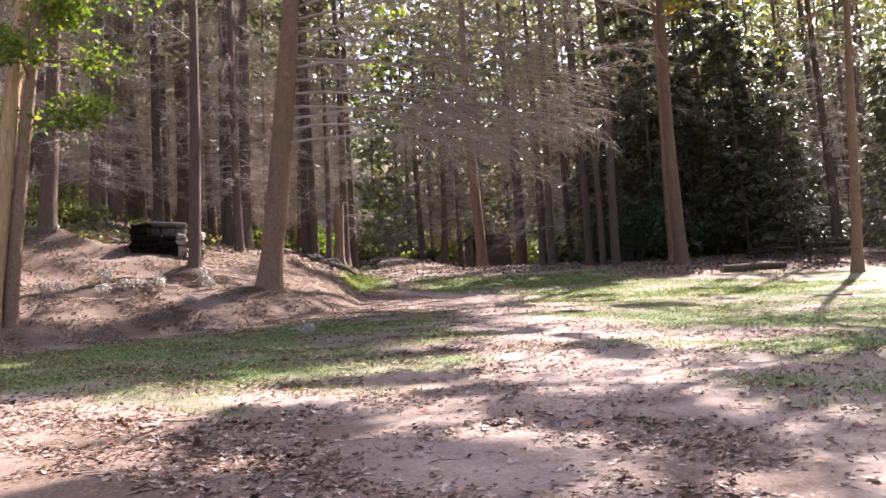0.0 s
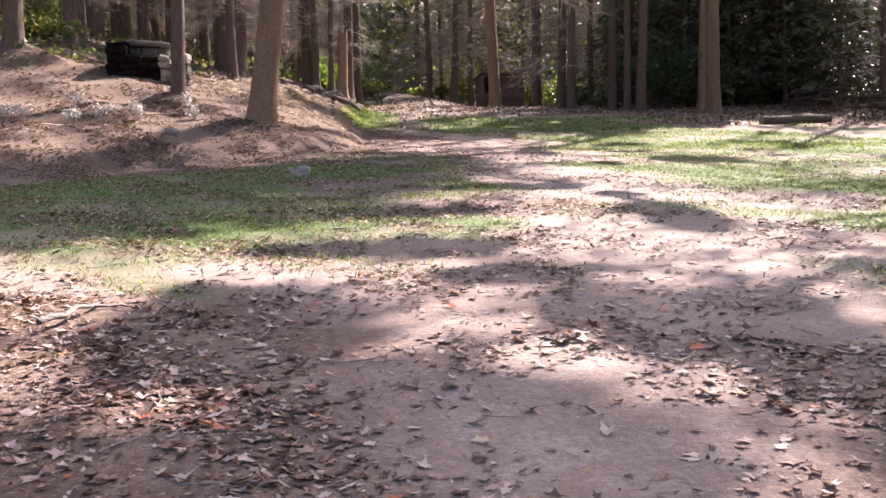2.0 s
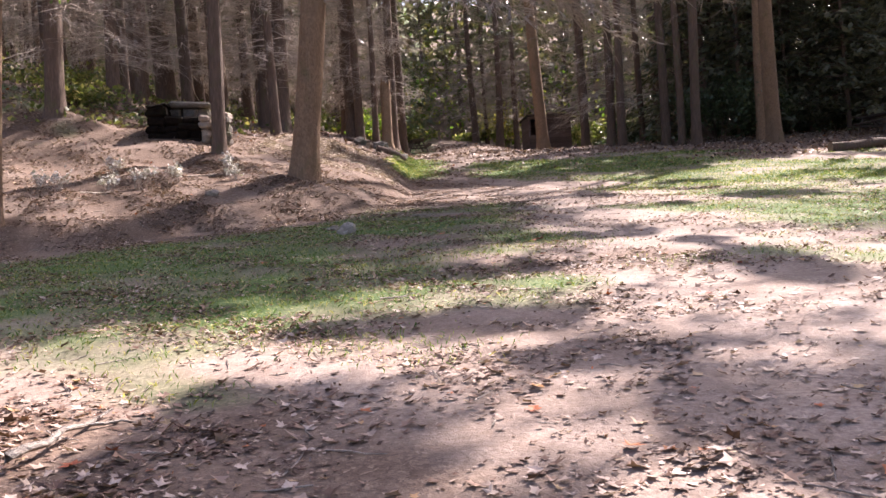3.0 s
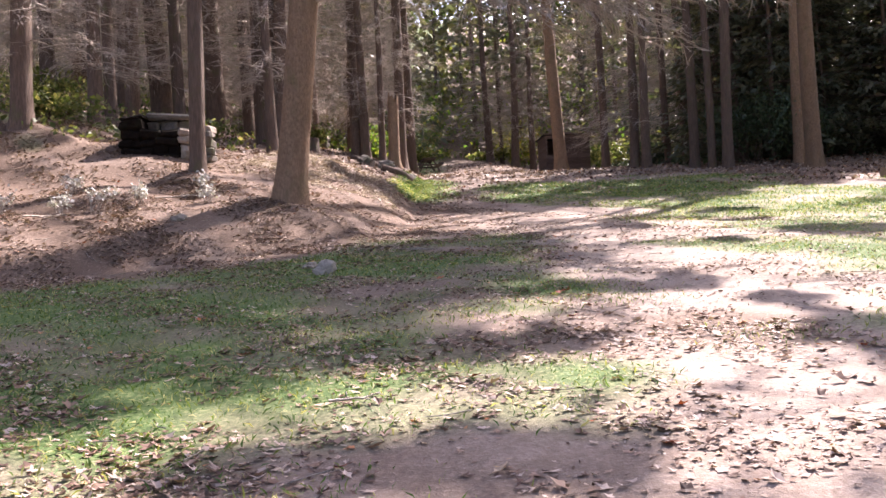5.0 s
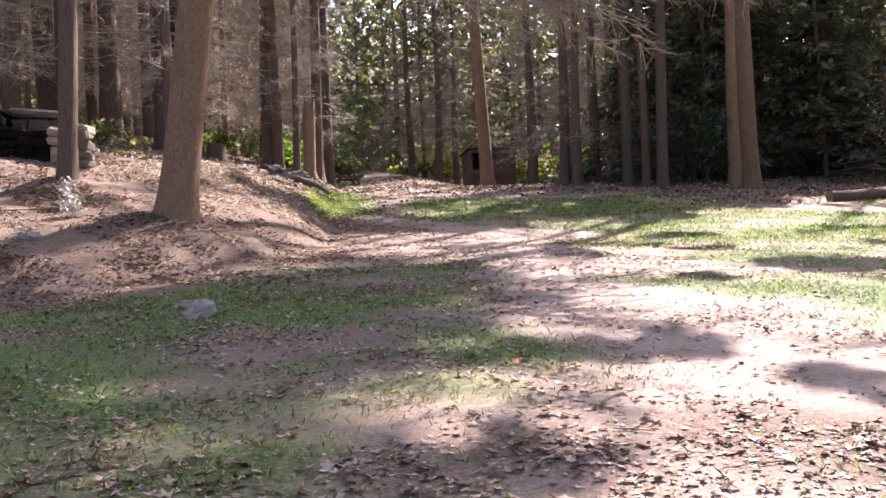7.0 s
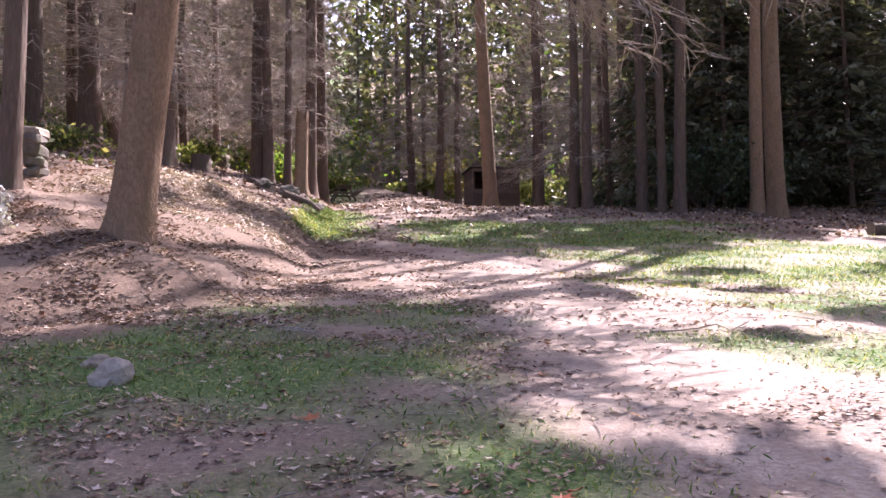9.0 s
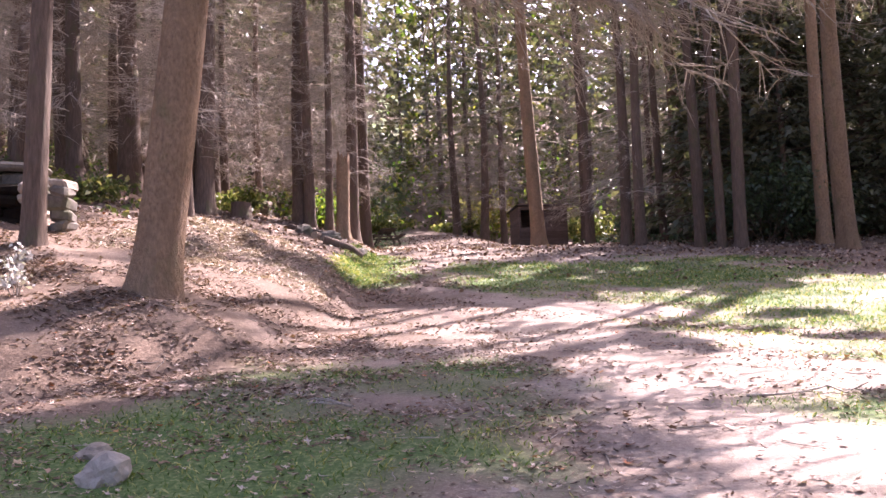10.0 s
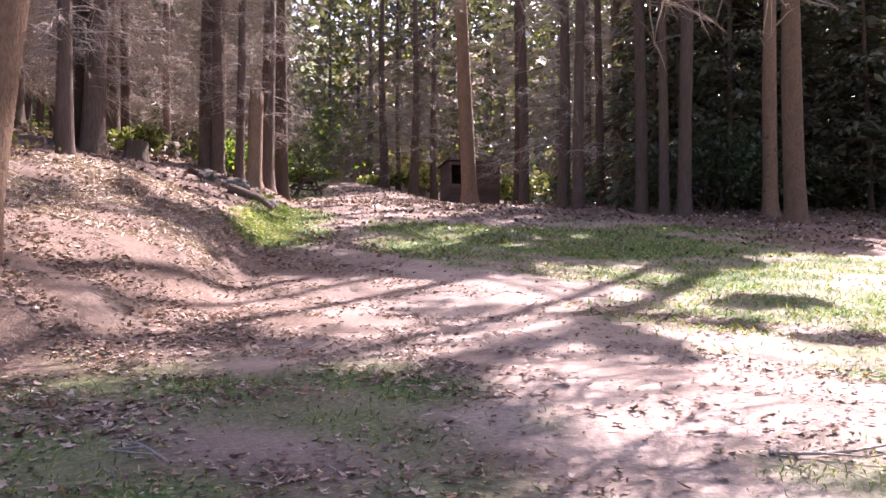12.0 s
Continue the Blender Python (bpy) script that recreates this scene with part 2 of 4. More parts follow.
def litter_share(x, y):
    n = 0.8 * wave(x, y, 1.1, 9.0) + 0.6 * wave(x, y, 0.4, 4.0)
    bank = bank_distance(x, y)
    m = np.maximum.reduce([smooth(bank, -2.6, -0.4), smooth(x, 7.5, 10) * smooth(y, 28, 31), smooth(y, 33, 38) * 0.75,
                           0.35 + 0.22 * smooth(y, 9, 13) * (1 - smooth(x, 0.6, 2.2)) - 0.15 * smooth(x, 0.2, 1.6), 0.85 * (1 - smooth(np.hypot((x + 1.6) / 1.7, (y - 6.2) / 3.0), 0.6, 1.3)), 0.8 * (1 - smooth(np.hypot((x - 2.0) / 0.8, (y - 5.9) / 1.6), 0.5, 1.3)),
                           0.95 * (1 - smooth(np.hypot((x - 2.1) / 0.75, (y - 12.8) / 0.8), 0.5, 1.3))])
    return np.clip(m + 0.38 * n, 0, 1)


# ---------------------------------------------------------------- mesh helpers
def mesh_object(name, verts, faces, mat, parent=None, shade=True):
    """One mesh object out of arrays of corners and of four-cornered or three-cornered faces."""
    verts, faces = np.asarray(verts, float).reshape(-1, 3), np.asarray(faces, int)
    me = bpy.data.meshes.new(name)
    me.vertices.add(len(verts))
    me.vertices.foreach_set("co", verts.ravel())
    n = faces.shape[1]
    me.loops.add(faces.size)
    me.loops.foreach_set("vertex_index", faces.ravel())
    me.polygons.add(len(faces))
    me.polygons.foreach_set("loop_start", np.arange(0, faces.size, n))
    me.polygons.foreach_set("loop_total", np.full(len(faces), n))
    me.polygons.foreach_set("use_smooth", np.full(len(faces), shade))
    me.materials.append(mat)
    me.update(calc_edges=True)
    me.validate()
    ob = new(name, me)
    ob.parent = parent
    return ob


def part(name, bm, mat, parent, label=""):
    me = bpy.data.meshes.new(name)
    bm.to_mesh(me)
    bm.free()
    me.materials.append(mat)
    ob = new(name, me)
    ob.parent = parent
    return tagged(ob, label)


def thing(name, m, label, category, group="", kind=""):
    ob = new(name)
    ob.matrix_world = m
    ob.empty_display_size = 0.2
    return tagged(ob, label, category, group, kind)


def slab(size, at=(0, 0, 0), turn=(0, 0, 0), bevel=0.006, jitter=0.0, rng=None):
    bm = bmesh.new()
    bmesh.ops.create_cube(bm, size=1.0, matrix=pose(*at, *turn) @ Matrix.Diagonal((*size, 1)))
    if jitter:
        for v in bm.verts:
            v.co += Vector([rng.uniform(-jitter, jitter) for _ in range(3)])
    if bevel:
        bmesh.ops.bevel(bm, geom=bm.edges[:], offset=bevel, segments=1, affect="EDGES")
    return bm


class Tubes:
    """Collects tapered tubes into one mesh."""

    def __init__(self):
        self.v, self.f, self.n = [], [], 0

    def add(self, pts, radii, sides=4, lobes=None):
        pts, radii = np.asarray(pts, float), np.asarray(radii, float)
        d = np.gradient(pts, axis=0)
        d /= np.linalg.norm(d, axis=1)[:, None] + 1e-9
        ref = np.where(np.abs(d[:, 2:3]) > 0.9, [[1.0, 0, 0]], [[0, 0, 1.0]])
        u = np.cross(d, ref)
        u /= np.linalg.norm(u, axis=1)[:, None] + 1e-9
        w = np.cross(d, u)
        a = np.linspace(0, 2 * np.pi, sides, endpoint=False)
        r = radii[:, None] * np.ones(sides)
        if lobes is not None:
            r = r * lobes
        ring = pts[:, None] + r[..., None] * (np.cos(a)[None, :, None] * u[:, None] + np.sin(a)[None, :, None] * w[:, None])
        self.v.append(ring.reshape(-1, 3))
        i = np.arange(len(pts) - 1)[:, None] * sides
        j, k = np.arange(sides)[None], (np.arange(sides)[None] + 1) % sides
        self.f.append(np.stack([i + j, i + k, i + sides + k, i + sides + j], -1).reshape(-1, 4) + self.n)
        self.n += len(pts) * sides

    def build(self, name, mat, parent=None):
        return mesh_object(name, np.concatenate(self.v), np.concatenate(self.f), mat, parent)


def leaf_quads(centres, along, size, width, rng, droop=0.0):
    """Pointed leaves: one folded rhomb each, lying along the given ways."""
    n = len(centres)
    along = along / (np.linalg.norm(along, axis=1)[:, None] + 1e-9)
    side = np.cross(along, rng.normal(size=(n, 3)) * 0.6 + [0, 0, 1.0])
    side /= np.linalg.norm(side, axis=1)[:, None] + 1e-9
    up = np.cross(side, along)
    size = (size * rng.uniform(0.45, 1.5, n))[:, None]
    wid = size * width
    a = centres - along * size * 0.5
    c = centres + along * size * 0.5 - up * size * droop
    b, d = centres + side * wid + up * size * 0.08, centres - side * wid + up * size * 0.08
    return np.stack([a, b, c, d], 1).reshape(-1, 3), np.arange(4 * n).reshape(-1, 4)


# ---------------------------------------------------------------- ground
def axis(parts):
    out = []
    for a, b, step in parts:
        out += list(np.arange(a, b - 1e-6, step))
    return np.array(out + [parts[-1][1]])


gx = axis([(-700, -100, 100), (-100, -40, 6), (-40, -16, 1.2), (-16, 20, 0.16), (20, 50, 1.5), (50, 110, 6), (110, 710, 100)])
gy = axis([(-300, -60, 60), (-60, -6, 4), (-6, 3, 0.5), (3, 36, 0.16), (36, 70, 0.5), (70, 130, 3), (130, 730, 60)])
GX, GY = np.meshgrid(gx, gy)
nx = len(gx)
ii = (np.arange(len(gy) - 1)[:, None] * nx + np.arange(nx - 1)[None]).ravel()
ground = mesh_object("ground", np.stack([GX, GY, land(GX, GY)], -1), np.stack([ii, ii + 1, ii + nx + 1, ii + nx], 1), GROUND)
cover = ground.data.color_attributes.new("cover", "FLOAT_COLOR", "POINT")
gs, ls = grass_share(GX, GY).ravel(), litter_share(GX, GY).ravel()
cover.data.foreach_set("color", np.stack([gs, ls, 0 * gs, 0 * gs + 1], 1).ravel())
tagged(ground, "sloping clearing of pale trodden dirt, leaf litter and thin grass", "ground", kind="structure")


# ---------------------------------------------------------------- trees
def trunk_mesh(root, rng, tall, r, lean=(0, 0), mat=BARK, bend=0.15, top=0.25, sides=14):
    s = np.r_[0, 0.08, 0.2, 0.4, 0.7, 1.1, 1.8, np.linspace(3, tall, 14)]
    ph = rng.uniform(0, 6, 4)
    x = lean[0] * s + bend * np.sin(s * 0.22 + ph[0]) - bend * math.sin(ph[0])
    y = lean[1] * s + bend * np.sin(s * 0.19 + ph[1]) - bend * math.sin(ph[1])
    rad = r * (1 - (1 - top) * (s / tall) ** 0.9) + r * 0.5 * np.exp(-s / (0.8 * r + 0.1))
    a = np.linspace(0, 2 * np.pi, sides, endpoint=False)
    lob = 1 + (0.22 * np.exp(-s / 0.45) + 0.012)[:, None] * np.sin(a * 5 + ph[2])[None] + 0.035 * np.sin(a * 2 + s[:, None] * 0.9 + ph[3])
    tb = Tubes()
    tb.add(np.stack([x, y, s - 0.25], 1), rad, sides, lob)
    tb.build("trunk", mat, root)
    return np.stack([x, y, s], 1), rad


def at_height(line, z):
    return np.array([np.interp(z, line[:, 2], line[:, k]) for k in (0, 1)] + [z])


def bough(tb, rng, start, way, long, r, depth=2, sag=0.25, kinks=6, sprouts=7):
    """A branch with twigs; returns its tips and ways."""
    s = np.linspace(0, 1, kinks)
    way = way / np.linalg.norm(way)
    side = np.cross(way, [0, 0, 1.0])
    wob = rng.normal(size=(kinks, 3)) * 0.035 * long * s[:, None]
    pts = start + way * (s * long)[:, None] + wob + np.array([0, 0, -sag * long])[None] * (s**1.6)[:, None]
    tb.add(pts, r * (1 - 0.8 * s) + 0.003, 3 if r < 0.03 else 5)
    out = [(pts[-1], pts[-1] - pts[-2])]
    if depth > 0:
        for k in range(sprouts):
            u = rng.uniform(0.25, 1.0)
            p = np.array([np.interp(u, s, pts[:, c]) for c in range(3)])
            w = way * rng.uniform(0.5, 1.0) + side * rng.choice([-1, 1]) * rng.uniform(0.4, 1.0) + np.array([0, 0, rng.uniform(-0.35, 0.15)])
            out += bough(tb, rng, p, w, long * (1 - 0.6 * u) * rng.uniform(0.35, 0.6), r * 0.45, depth - 1, sag * 1.1, 4, max(3, sprouts - 3))
    return out


def conifer(name, m, seed, tall=22.0, r=0.3, lean=(0, 0), bare=8.0, dead=26, dead_from=2.5, spread=3.2, sprays=2200, mat=BARK,
            leaf=NEEDLE, label="", spray=0.40, twig_depth=1, sprouts=3, group="", fuzz=15):
    """Forest conifer: bare lower trunk with dead boughs, drooping live crown above."""
    rng = np.random.default_rng(seed)
    root = thing(name, m, label or "tall forest conifer with rough brown bark and dead lower twigs", "tree", group)
    line, rad = trunk_mesh(root, rng, tall, r, lean, mat)
    tb = Tubes()
    tips = []
    for k in range(dead):
        z = rng.uniform(dead_from, bare + 2)
        a = rng.uniform(0, 2 * math.pi)
        tips += bough(tb, rng, at_height(line, z), np.array([math.cos(a), math.sin(a), rng.uniform(-0.15, 0.25)]), rng.uniform(0.9, 1.0) * spread * rng.uniform(0.35, 0.95),
              0.020, twig_depth, rng.uniform(0.05, 0.35), 5, sprouts)
    if dead:
        tagged(tb.build("deadwood", BARK_DEAD, root), "bare grey dead twigs", kind="stuff")
    if dead and fuzz:
        # the finest twigs, as thin ribbons off the boughs' ends
        at = np.repeat(np.array([p for p, _ in tips]), fuzz // 3, 0)
        way = np.repeat(np.array([w / (np.linalg.norm(w) + 1e-9) for _, w in tips]), fuzz // 3, 0) + rng.normal(size=at.shape) * [0.55, 0.55, 0.4]
        at = at - np.repeat(np.array([w for _, w in tips]), fuzz // 3, 0) * rng.uniform(-0.5, 3.5, (len(at), 1)) + rng.normal(size=at.shape) * 0.10
        v, f = leaf_quads(at, way, 0.55, 0.013, rng, 0.15)
        tagged(mesh_object("twigwork", v, f, BARK_DEAD, root), "fine grey dead twigs", kind="stuff")
    if sprays:
        cen, ways = [], []
        live = Tubes()
        nb = max(12, sprays // 64)
        for k in range(nb):
            z = bare + (tall - bare) * (k + rng.uniform(0, 1)) / nb
            reach = spread * (1.08 - 0.85 * (z - bare) / (tall - bare)) * rng.uniform(0.65, 1.1)
            a = k * 2.4 + rng.uniform(-0.5, 0.5)
            w = np.array([math.cos(a), math.sin(a), 0.05])
            p0 = at_height(line, z)
            live.add(np.stack([p0, p0 + w * reach * 0.5 + [0, 0, 0.0], p0 + w * reach + [0, 0, -0.18 * reach]]), [0.035, 0.02, 0.005], 3)
            c = sprays // nb
            u = rng.uniform(0.12, 1.0, c) ** 0.7
            sd = np.cross(w, [0, 0, 1.0])
            off = rng.normal(size=c) * 0.20 * reach * (1.1 - 0.6 * u)
            pos = p0 + w * (u * reach)[:, None] + sd * off[:, None] + np.array([0, 0, 1.0]) * (-0.18 * reach * u**1.5 - 0.12 * np.abs(off) + rng.normal(size=c) * 0.10)[:, None]
            cen.append(pos)
            ways.append(w + sd * (np.sign(off) * rng.uniform(0.3, 1.2, c))[:, None] + np.array([0, 0, -0.35]) + rng.normal(size=(c, 3)) * 0.25)
        tagged(live.build("branchwork", mat, root), kind="stuff")
        v, f = leaf_quads(np.concatenate(cen), np.concatenate(ways), spray, 0.17, rng, 0.2)
        mesh_object("crown", v, f, leaf, root)
    return root


def broadleaf(name, m, seed, tall=16.0, r=0.16, lean=(0, 0), start=4.0, spread=3.0, leaves=2600, size=0.16, leaf=BROADLEAF, mat=BARK_PALE, label="", limbs=16, clump=0.8, masses=46):
    rng = np.random.default_rng(seed)
    root = thing(name, m, label or "slender broadleaf tree with a loose green crown", "tree")
    line, rad = trunk_mesh(root, rng, tall, r, lean, mat, 0.2, 0.18, 12)
    tb = Tubes()
    tips = []
    for k in range(limbs):
        z = start + (tall - start) * (k + rng.uniform(0, 1)) / limbs
        a = k * 2.4 + rng.uniform(-0.6, 0.6)
        reach = spread * rng.uniform(0.5, 1.1) * (1.1 - 0.6 * (z - start) / (tall - start))
        tips += bough(tb, rng, at_height(line, z), np.array([math.cos(a), math.sin(a), rng.uniform(0.05, 0.6)]), reach, r * 0.22, 1, 0.1, 5, 7)
    tagged(tb.build("branchwork", mat, root), kind="stuff")
    tp = np.array([t for t, _ in tips])
    tp = tp[rng.choice(len(tp), min(len(tp), masses), replace=False)]
    c = tp[rng.integers(0, len(tp), leaves)] + rng.normal(size=(leaves, 3)) * clump * [0.55, 0.55, 0.3]
    v, f = leaf_quads(c, rng.normal(size=(leaves, 3)) * [1, 1, 0.5] - [0, 0, 0.35], size, 0.36, rng, 0.15)
    mesh_object("crown", v, f, leaf, root)
    return root


def on_land(x, y, turn=0.0, sink=0.0, scale=1.0):
    return pose(x, y, height(x, y) - sink, 0, 0, turn) @ Matrix.Diagonal((scale, scale, scale, 1))


# the trees that stand out
leaning = conifer("conifer", on_land(-3.38, 23.1), 11, 24, 0.33, (0.115, 0.0), 13, 8, 6, 3.0, 1500, BARK_PALE,
                  label="thick leaning conifer with pale brown bark on the bank", twig_depth=2)
# its long drooping dead boughs over the clearing
rng = np.random.default_rng(3)
tb = Tubes()
tips = []
for k in range(17):
    z = 4.0 + 0.36 * k
    a = radians(rng.uniform(-30, 20))
    tips += bough(tb, rng, np.array([0.115 * z, 0, z]), np.array([math.cos(a), math.sin(a), 0.10]), rng.uniform(6.4, 9.6), 0.042, 2, rng.uniform(0.14, 0.26), 8, 13)
tagged(tb.build("deadwood", BARK_DEAD, leaning), "long drooping bare grey boughs", kind="stuff")
at, way = np.repeat(np.array([p for p, _ in tips]), 3, 0), np.repeat(np.array([w / np.linalg.norm(w) for _, w in tips]), 3, 0)
way = way + rng.normal(size=at.shape) * [0.5, 0.5, 0.3]
v, f = leaf_quads(at + way * rng.uniform(-0.3, 0.15, (len(at), 1)), way, 0.5, 0.014, rng, 0.1)
tagged(mesh_object("twigwork", v, f, BARK_DEAD, leaning), "fine pale dead twigs", kind="stuff")
conifer("conifer", on_land(-5.7, 24.7), 12, 22, 0.185, (0.03, 0.0), 11, 30, 4.5, 2.6, 1000, BARK, label="straight slim conifer beside the stone fireplace")
broadleaf("broadleaf_tree", on_land(-8.42, 18.25), 13, 17, 0.23, (0.035, 0.0), 8.0, 2.6, 2400, 0.13, mat=BARK_OCHRE, label="ochre-barked broadleaf tree at the edge of the grass", limbs=18)
broadleaf("broadleaf_tree", on_land(-8.12, 18.5), 14, 15, 0.17, (0.05, 0.02), 3.9, 1.35, 9000, 0.13, BROADLEAF, label="leafy grey-trunked tree growing against a pale trunk", limbs=22, clump=0.55, masses=110)
conifer("conifer", on_land(-11.4, 22.2), 15, 20, 0.25, (0.01, 0), 8, 30, 3, 3.0, 1300)
lawn_tree = broadleaf("broadleaf_tree", on_land(12.9, 36.6), 16, 28, 0.31, (0.0, 0.0), 19, 3.0, 250, 0.24, AUTUMN, BARK_PALE, "tall pale-trunked broadleaf tree at the lawn's edge", 18, 1.3)
conifer("conifer", on_land(13.2, 38.6), 17, 26, 0.24, (-0.01, 0), 16, 20, 6, 3.0, 1100, BARK_PALE, label="pale conifer trunk close behind a broadleaf tree")
broadleaf("broadleaf_tree", on_land(15.9, 28.0), 18, 19, 0.2, (0.13, 0), 9, 3.4, 1800, 0.18, AUTUMN, BARK_PALE, "slim pale tree with yellowing leaves by picnic tables", 16, 1.2)
conifer("conifer", on_land(5.2, 47.5), 19, 28, 0.33, (-0.01, 0), 14, 30, 4, 4.6, 2400, BARK_PALE, label="stout grey-barked conifer in front of the board shed")
# unseen tree right of the clearing, added to shade the near ground
spreading = broadleaf("broadleaf_tree", on_land(15.2, 21.6), 20, 25, 0.38, (-0.05, 0.0), 15, 4.0, 1800, 0.30, BROADLEAF, BARK_PALE, "added unseen broadleaf tree that shades the clearing", 26, 1.6, 80)
# another tree added out of view for its shade
broadleaf("broadleaf_tree", on_land(19.5, 15.5), 21, 20, 0.3, (-0.04, 0.0), 8, 7.0, 3600, 0.28, BROADLEAF, BARK_PALE, "added unseen broadleaf tree beside the clearing", 20, 1.4)


def shading_boughs(root, seed, masses, gaps, low, high, count, leaf, limbs, base):
    """Uneven unseen outer boughs added to a tall crown to cast shade: masses and gaps lie where it meets the ground (x,
    y, half widths).
    """
    rng = np.random.default_rng(seed)
    x0, x1 = min(m[0] - m[2] for m in masses) - 0.5, max(m[0] + m[2] for m in masses) + 0.5
    y0, y1 = min(m[1] - m[3] for m in masses) - 0.5, max(m[1] + m[3] for m in masses) + 0.5
    x, y = rng.uniform(x0, x1, count * 9), rng.uniform(y0, y1, count * 9)
    full = np.max([1 - ((x - a) / w) ** 2 - ((y - b) / d) ** 2 for a, b, w, d in masses], 0)
    for a, b, w, d in gaps:
        full = np.minimum(full, 1.6 * (((x - a) / w) ** 2 + ((y - b) / d) ** 2 - 0.75))
    full = full + 0.45 * wave(x, y, 0.5, 4.0) + 0.45 * wave(x, y, 0.19, 9.0) + 0.25 * wave(x, y, 1.3, 2.0)
    keep = np.flatnonzero(full > rng.uniform(-0.2, 0.5, len(x)))[:count]
    x, y = x[keep], y[keep]
    up = rng.uniform(low, high, len(x)) + 1.2 * wave(x, y, 1.6, 6.0)
    c = np.stack([x, y, land(x, y)], 1) + np.array(sun_dir)[None] * (up / sun_dir.z)[:, None]
    c = c - np.array(root.matrix_world.translation)
    v, f = leaf_quads(c, rng.normal(size=c.shape) * [1, 1, 0.4] - [0, 0, 0.3], 0.30, 0.38, rng, 0.15)
    mesh_object("outer_crown", v, f, leaf, root)
    tb = Tubes()
    for k in range(limbs):
        tip = c[rng.integers(0, len(c))]
        start = np.array([base * tip[2] * 0.75, 0, tip[2] * 0.75])
        bough(tb, rng, start, tip - start, np.linalg.norm(tip - start), 0.05, 1, 0.0, 6, 4)
    tagged(tb.build("limbwork", BARK_PALE, root), kind="stuff")


# added foliage, laid out by the shade patches wanted on the dirt
shading_boughs(spreading, 201, [(0.0, 5.5, 1.0, 1.3), (1.5, 7.35, 0.5, 0.5), (2.2, 6.6, 0.4, 1.2), (-1.7, 5.2, 1.1, 0.75), (-1.0, 7.7, 0.85, 1.1), (0.3, 10.3, 0.7, 0.45),
                          (0.7, 9.0, 0.45, 0.4), (3.0, 12.2, 0.4, 1.3), (1.15, 8.0, 0.3, 0.7), (2.3, 8.0, 0.4, 0.45), (-0.8, 10.2, 0.5, 0.4), (4.6, 8.2, 1.2, 1.3),
                          (-3.2, 4.0, 1.6, 0.8), (1.2, 3.2, 0.9, 0.7)],
         [(0.75, 4.8, 0.35, 0.4), (0.3, 7.5, 0.5, 0.6)], 15, 18, 7000, BROADLEAF, 14, -0.05)
shading_boughs(spreading, 202, [(2.3, 15.2, 0.35, 0.6), (2.9, 13.9, 0.34, 0.32), (1.7, 14.9, 0.55, 0.4), (-0.3, 12.6, 1.2, 0.5), (0.6, 12.8, 0.3, 0.5), (3.2, 22.3, 0.4, 1.0),
                          (5.8, 24.6, 0.8, 0.6), (4.7, 23.2, 0.4, 0.35), (5.4, 22.3, 0.5, 0.35), (6.0, 19.3, 0.9, 0.9), (3.9, 18.4, 0.3, 0.4)],
         [(2.4, 13.2, 0.3, 0.3)], 13, 16, 3400, AUTUMN, 9, -0.05)
# unseen high foliage added to this trunk to shade the left grass
shading_boughs(lawn_tree, 203, [(-4.4, 15.6, 5.6, 3.6), (-4.2, 12.6, 2.4, 2.2), (-1.6, 17.5, 2.4, 2.4), (0.0, 19.3, 1.6, 1.3), (0.3, 16.2, 0.9, 0.8)],
         [(-2.6, 9.9, 1.3, 1.0), (-6.8, 14.2, 1.5, 0.5), (0.4, 14.0, 0.9, 0.8), (1.4, 16.0, 0.5, 0.8), (-1.7, 14.5, 0.5, 0.3), (-1.2, 20.2, 0.5, 0.3), (0.5, 19.7, 0.4, 0.3), (-2.2, 12.9, 0.5, 0.3)],
         22, 26, 15000, AUTUMN, 16, 0.0)
# more added foliage, shading the band across the far lawn
shading_boughs(lawn_tree, 204, [(0.6, 28.6, 3.4, 1.7), (4.5, 29.6, 2.4, 1.2), (8.5, 31.5, 3.0, 2.0)], [(-0.6, 30.6, 1.0, 0.8)], 17, 21, 6000, AUTUMN, 8, 0.0)

VARIANTS = [conifer("conifer", on_land(x, y), 30 + k, h, r, (ln, 0), bare, dead + 18, 1.8, spread, sp, label=lb, group="forest conifers", fuzz=27)
            for k, (x, y, h, r, ln, bare, dead, spread, sp, lb) in enumerate([
                (-9.75, 40.4, 24, 0.40, 0.01, 11, 40, 3.0, 900, "tall forest conifer with dark furrowed bark and dead twigs"),
                (-5.0, 46.9, 21, 0.26, -0.01, 10, 46, 2.8, 800, "slim forest conifer with many dead grey lower twigs"),
                (7.7, 42.5, 20, 0.22, 0.02, 9, 40, 2.6, 800, "slim dark forest conifer with a slight lean"),
                (11.0, 46.0, 22, 0.30, 0.0, 8, 40, 3.2, 1100, "forest conifer with a deep drooping crown")])]
TALL = conifer("conifer", on_land(9.4, 39.4), 36, 27, 0.20, (0.0, 0), 19, 18, 5, 2.4, 220, label="tall bare-stemmed conifer at the lawn's edge", group="forest conifers", fuzz=3)


def plant(rows, sink=0.05):
    for k, (x, y, dia) in enumerate(rows):
        src = VARIANTS[(k * 7 + int(x * 3)) % 4]
        base = (0.40, 0.26, 0.22, 0.30)[VARIANTS.index(src)] * 2
        copy_thing(src, on_land(x, y, (k * 137) % 360, sink) @ Matrix.Diagonal((dia / base, dia / base, 0.85 + 0.3 * ((k * 31) % 10) / 10, 1)))


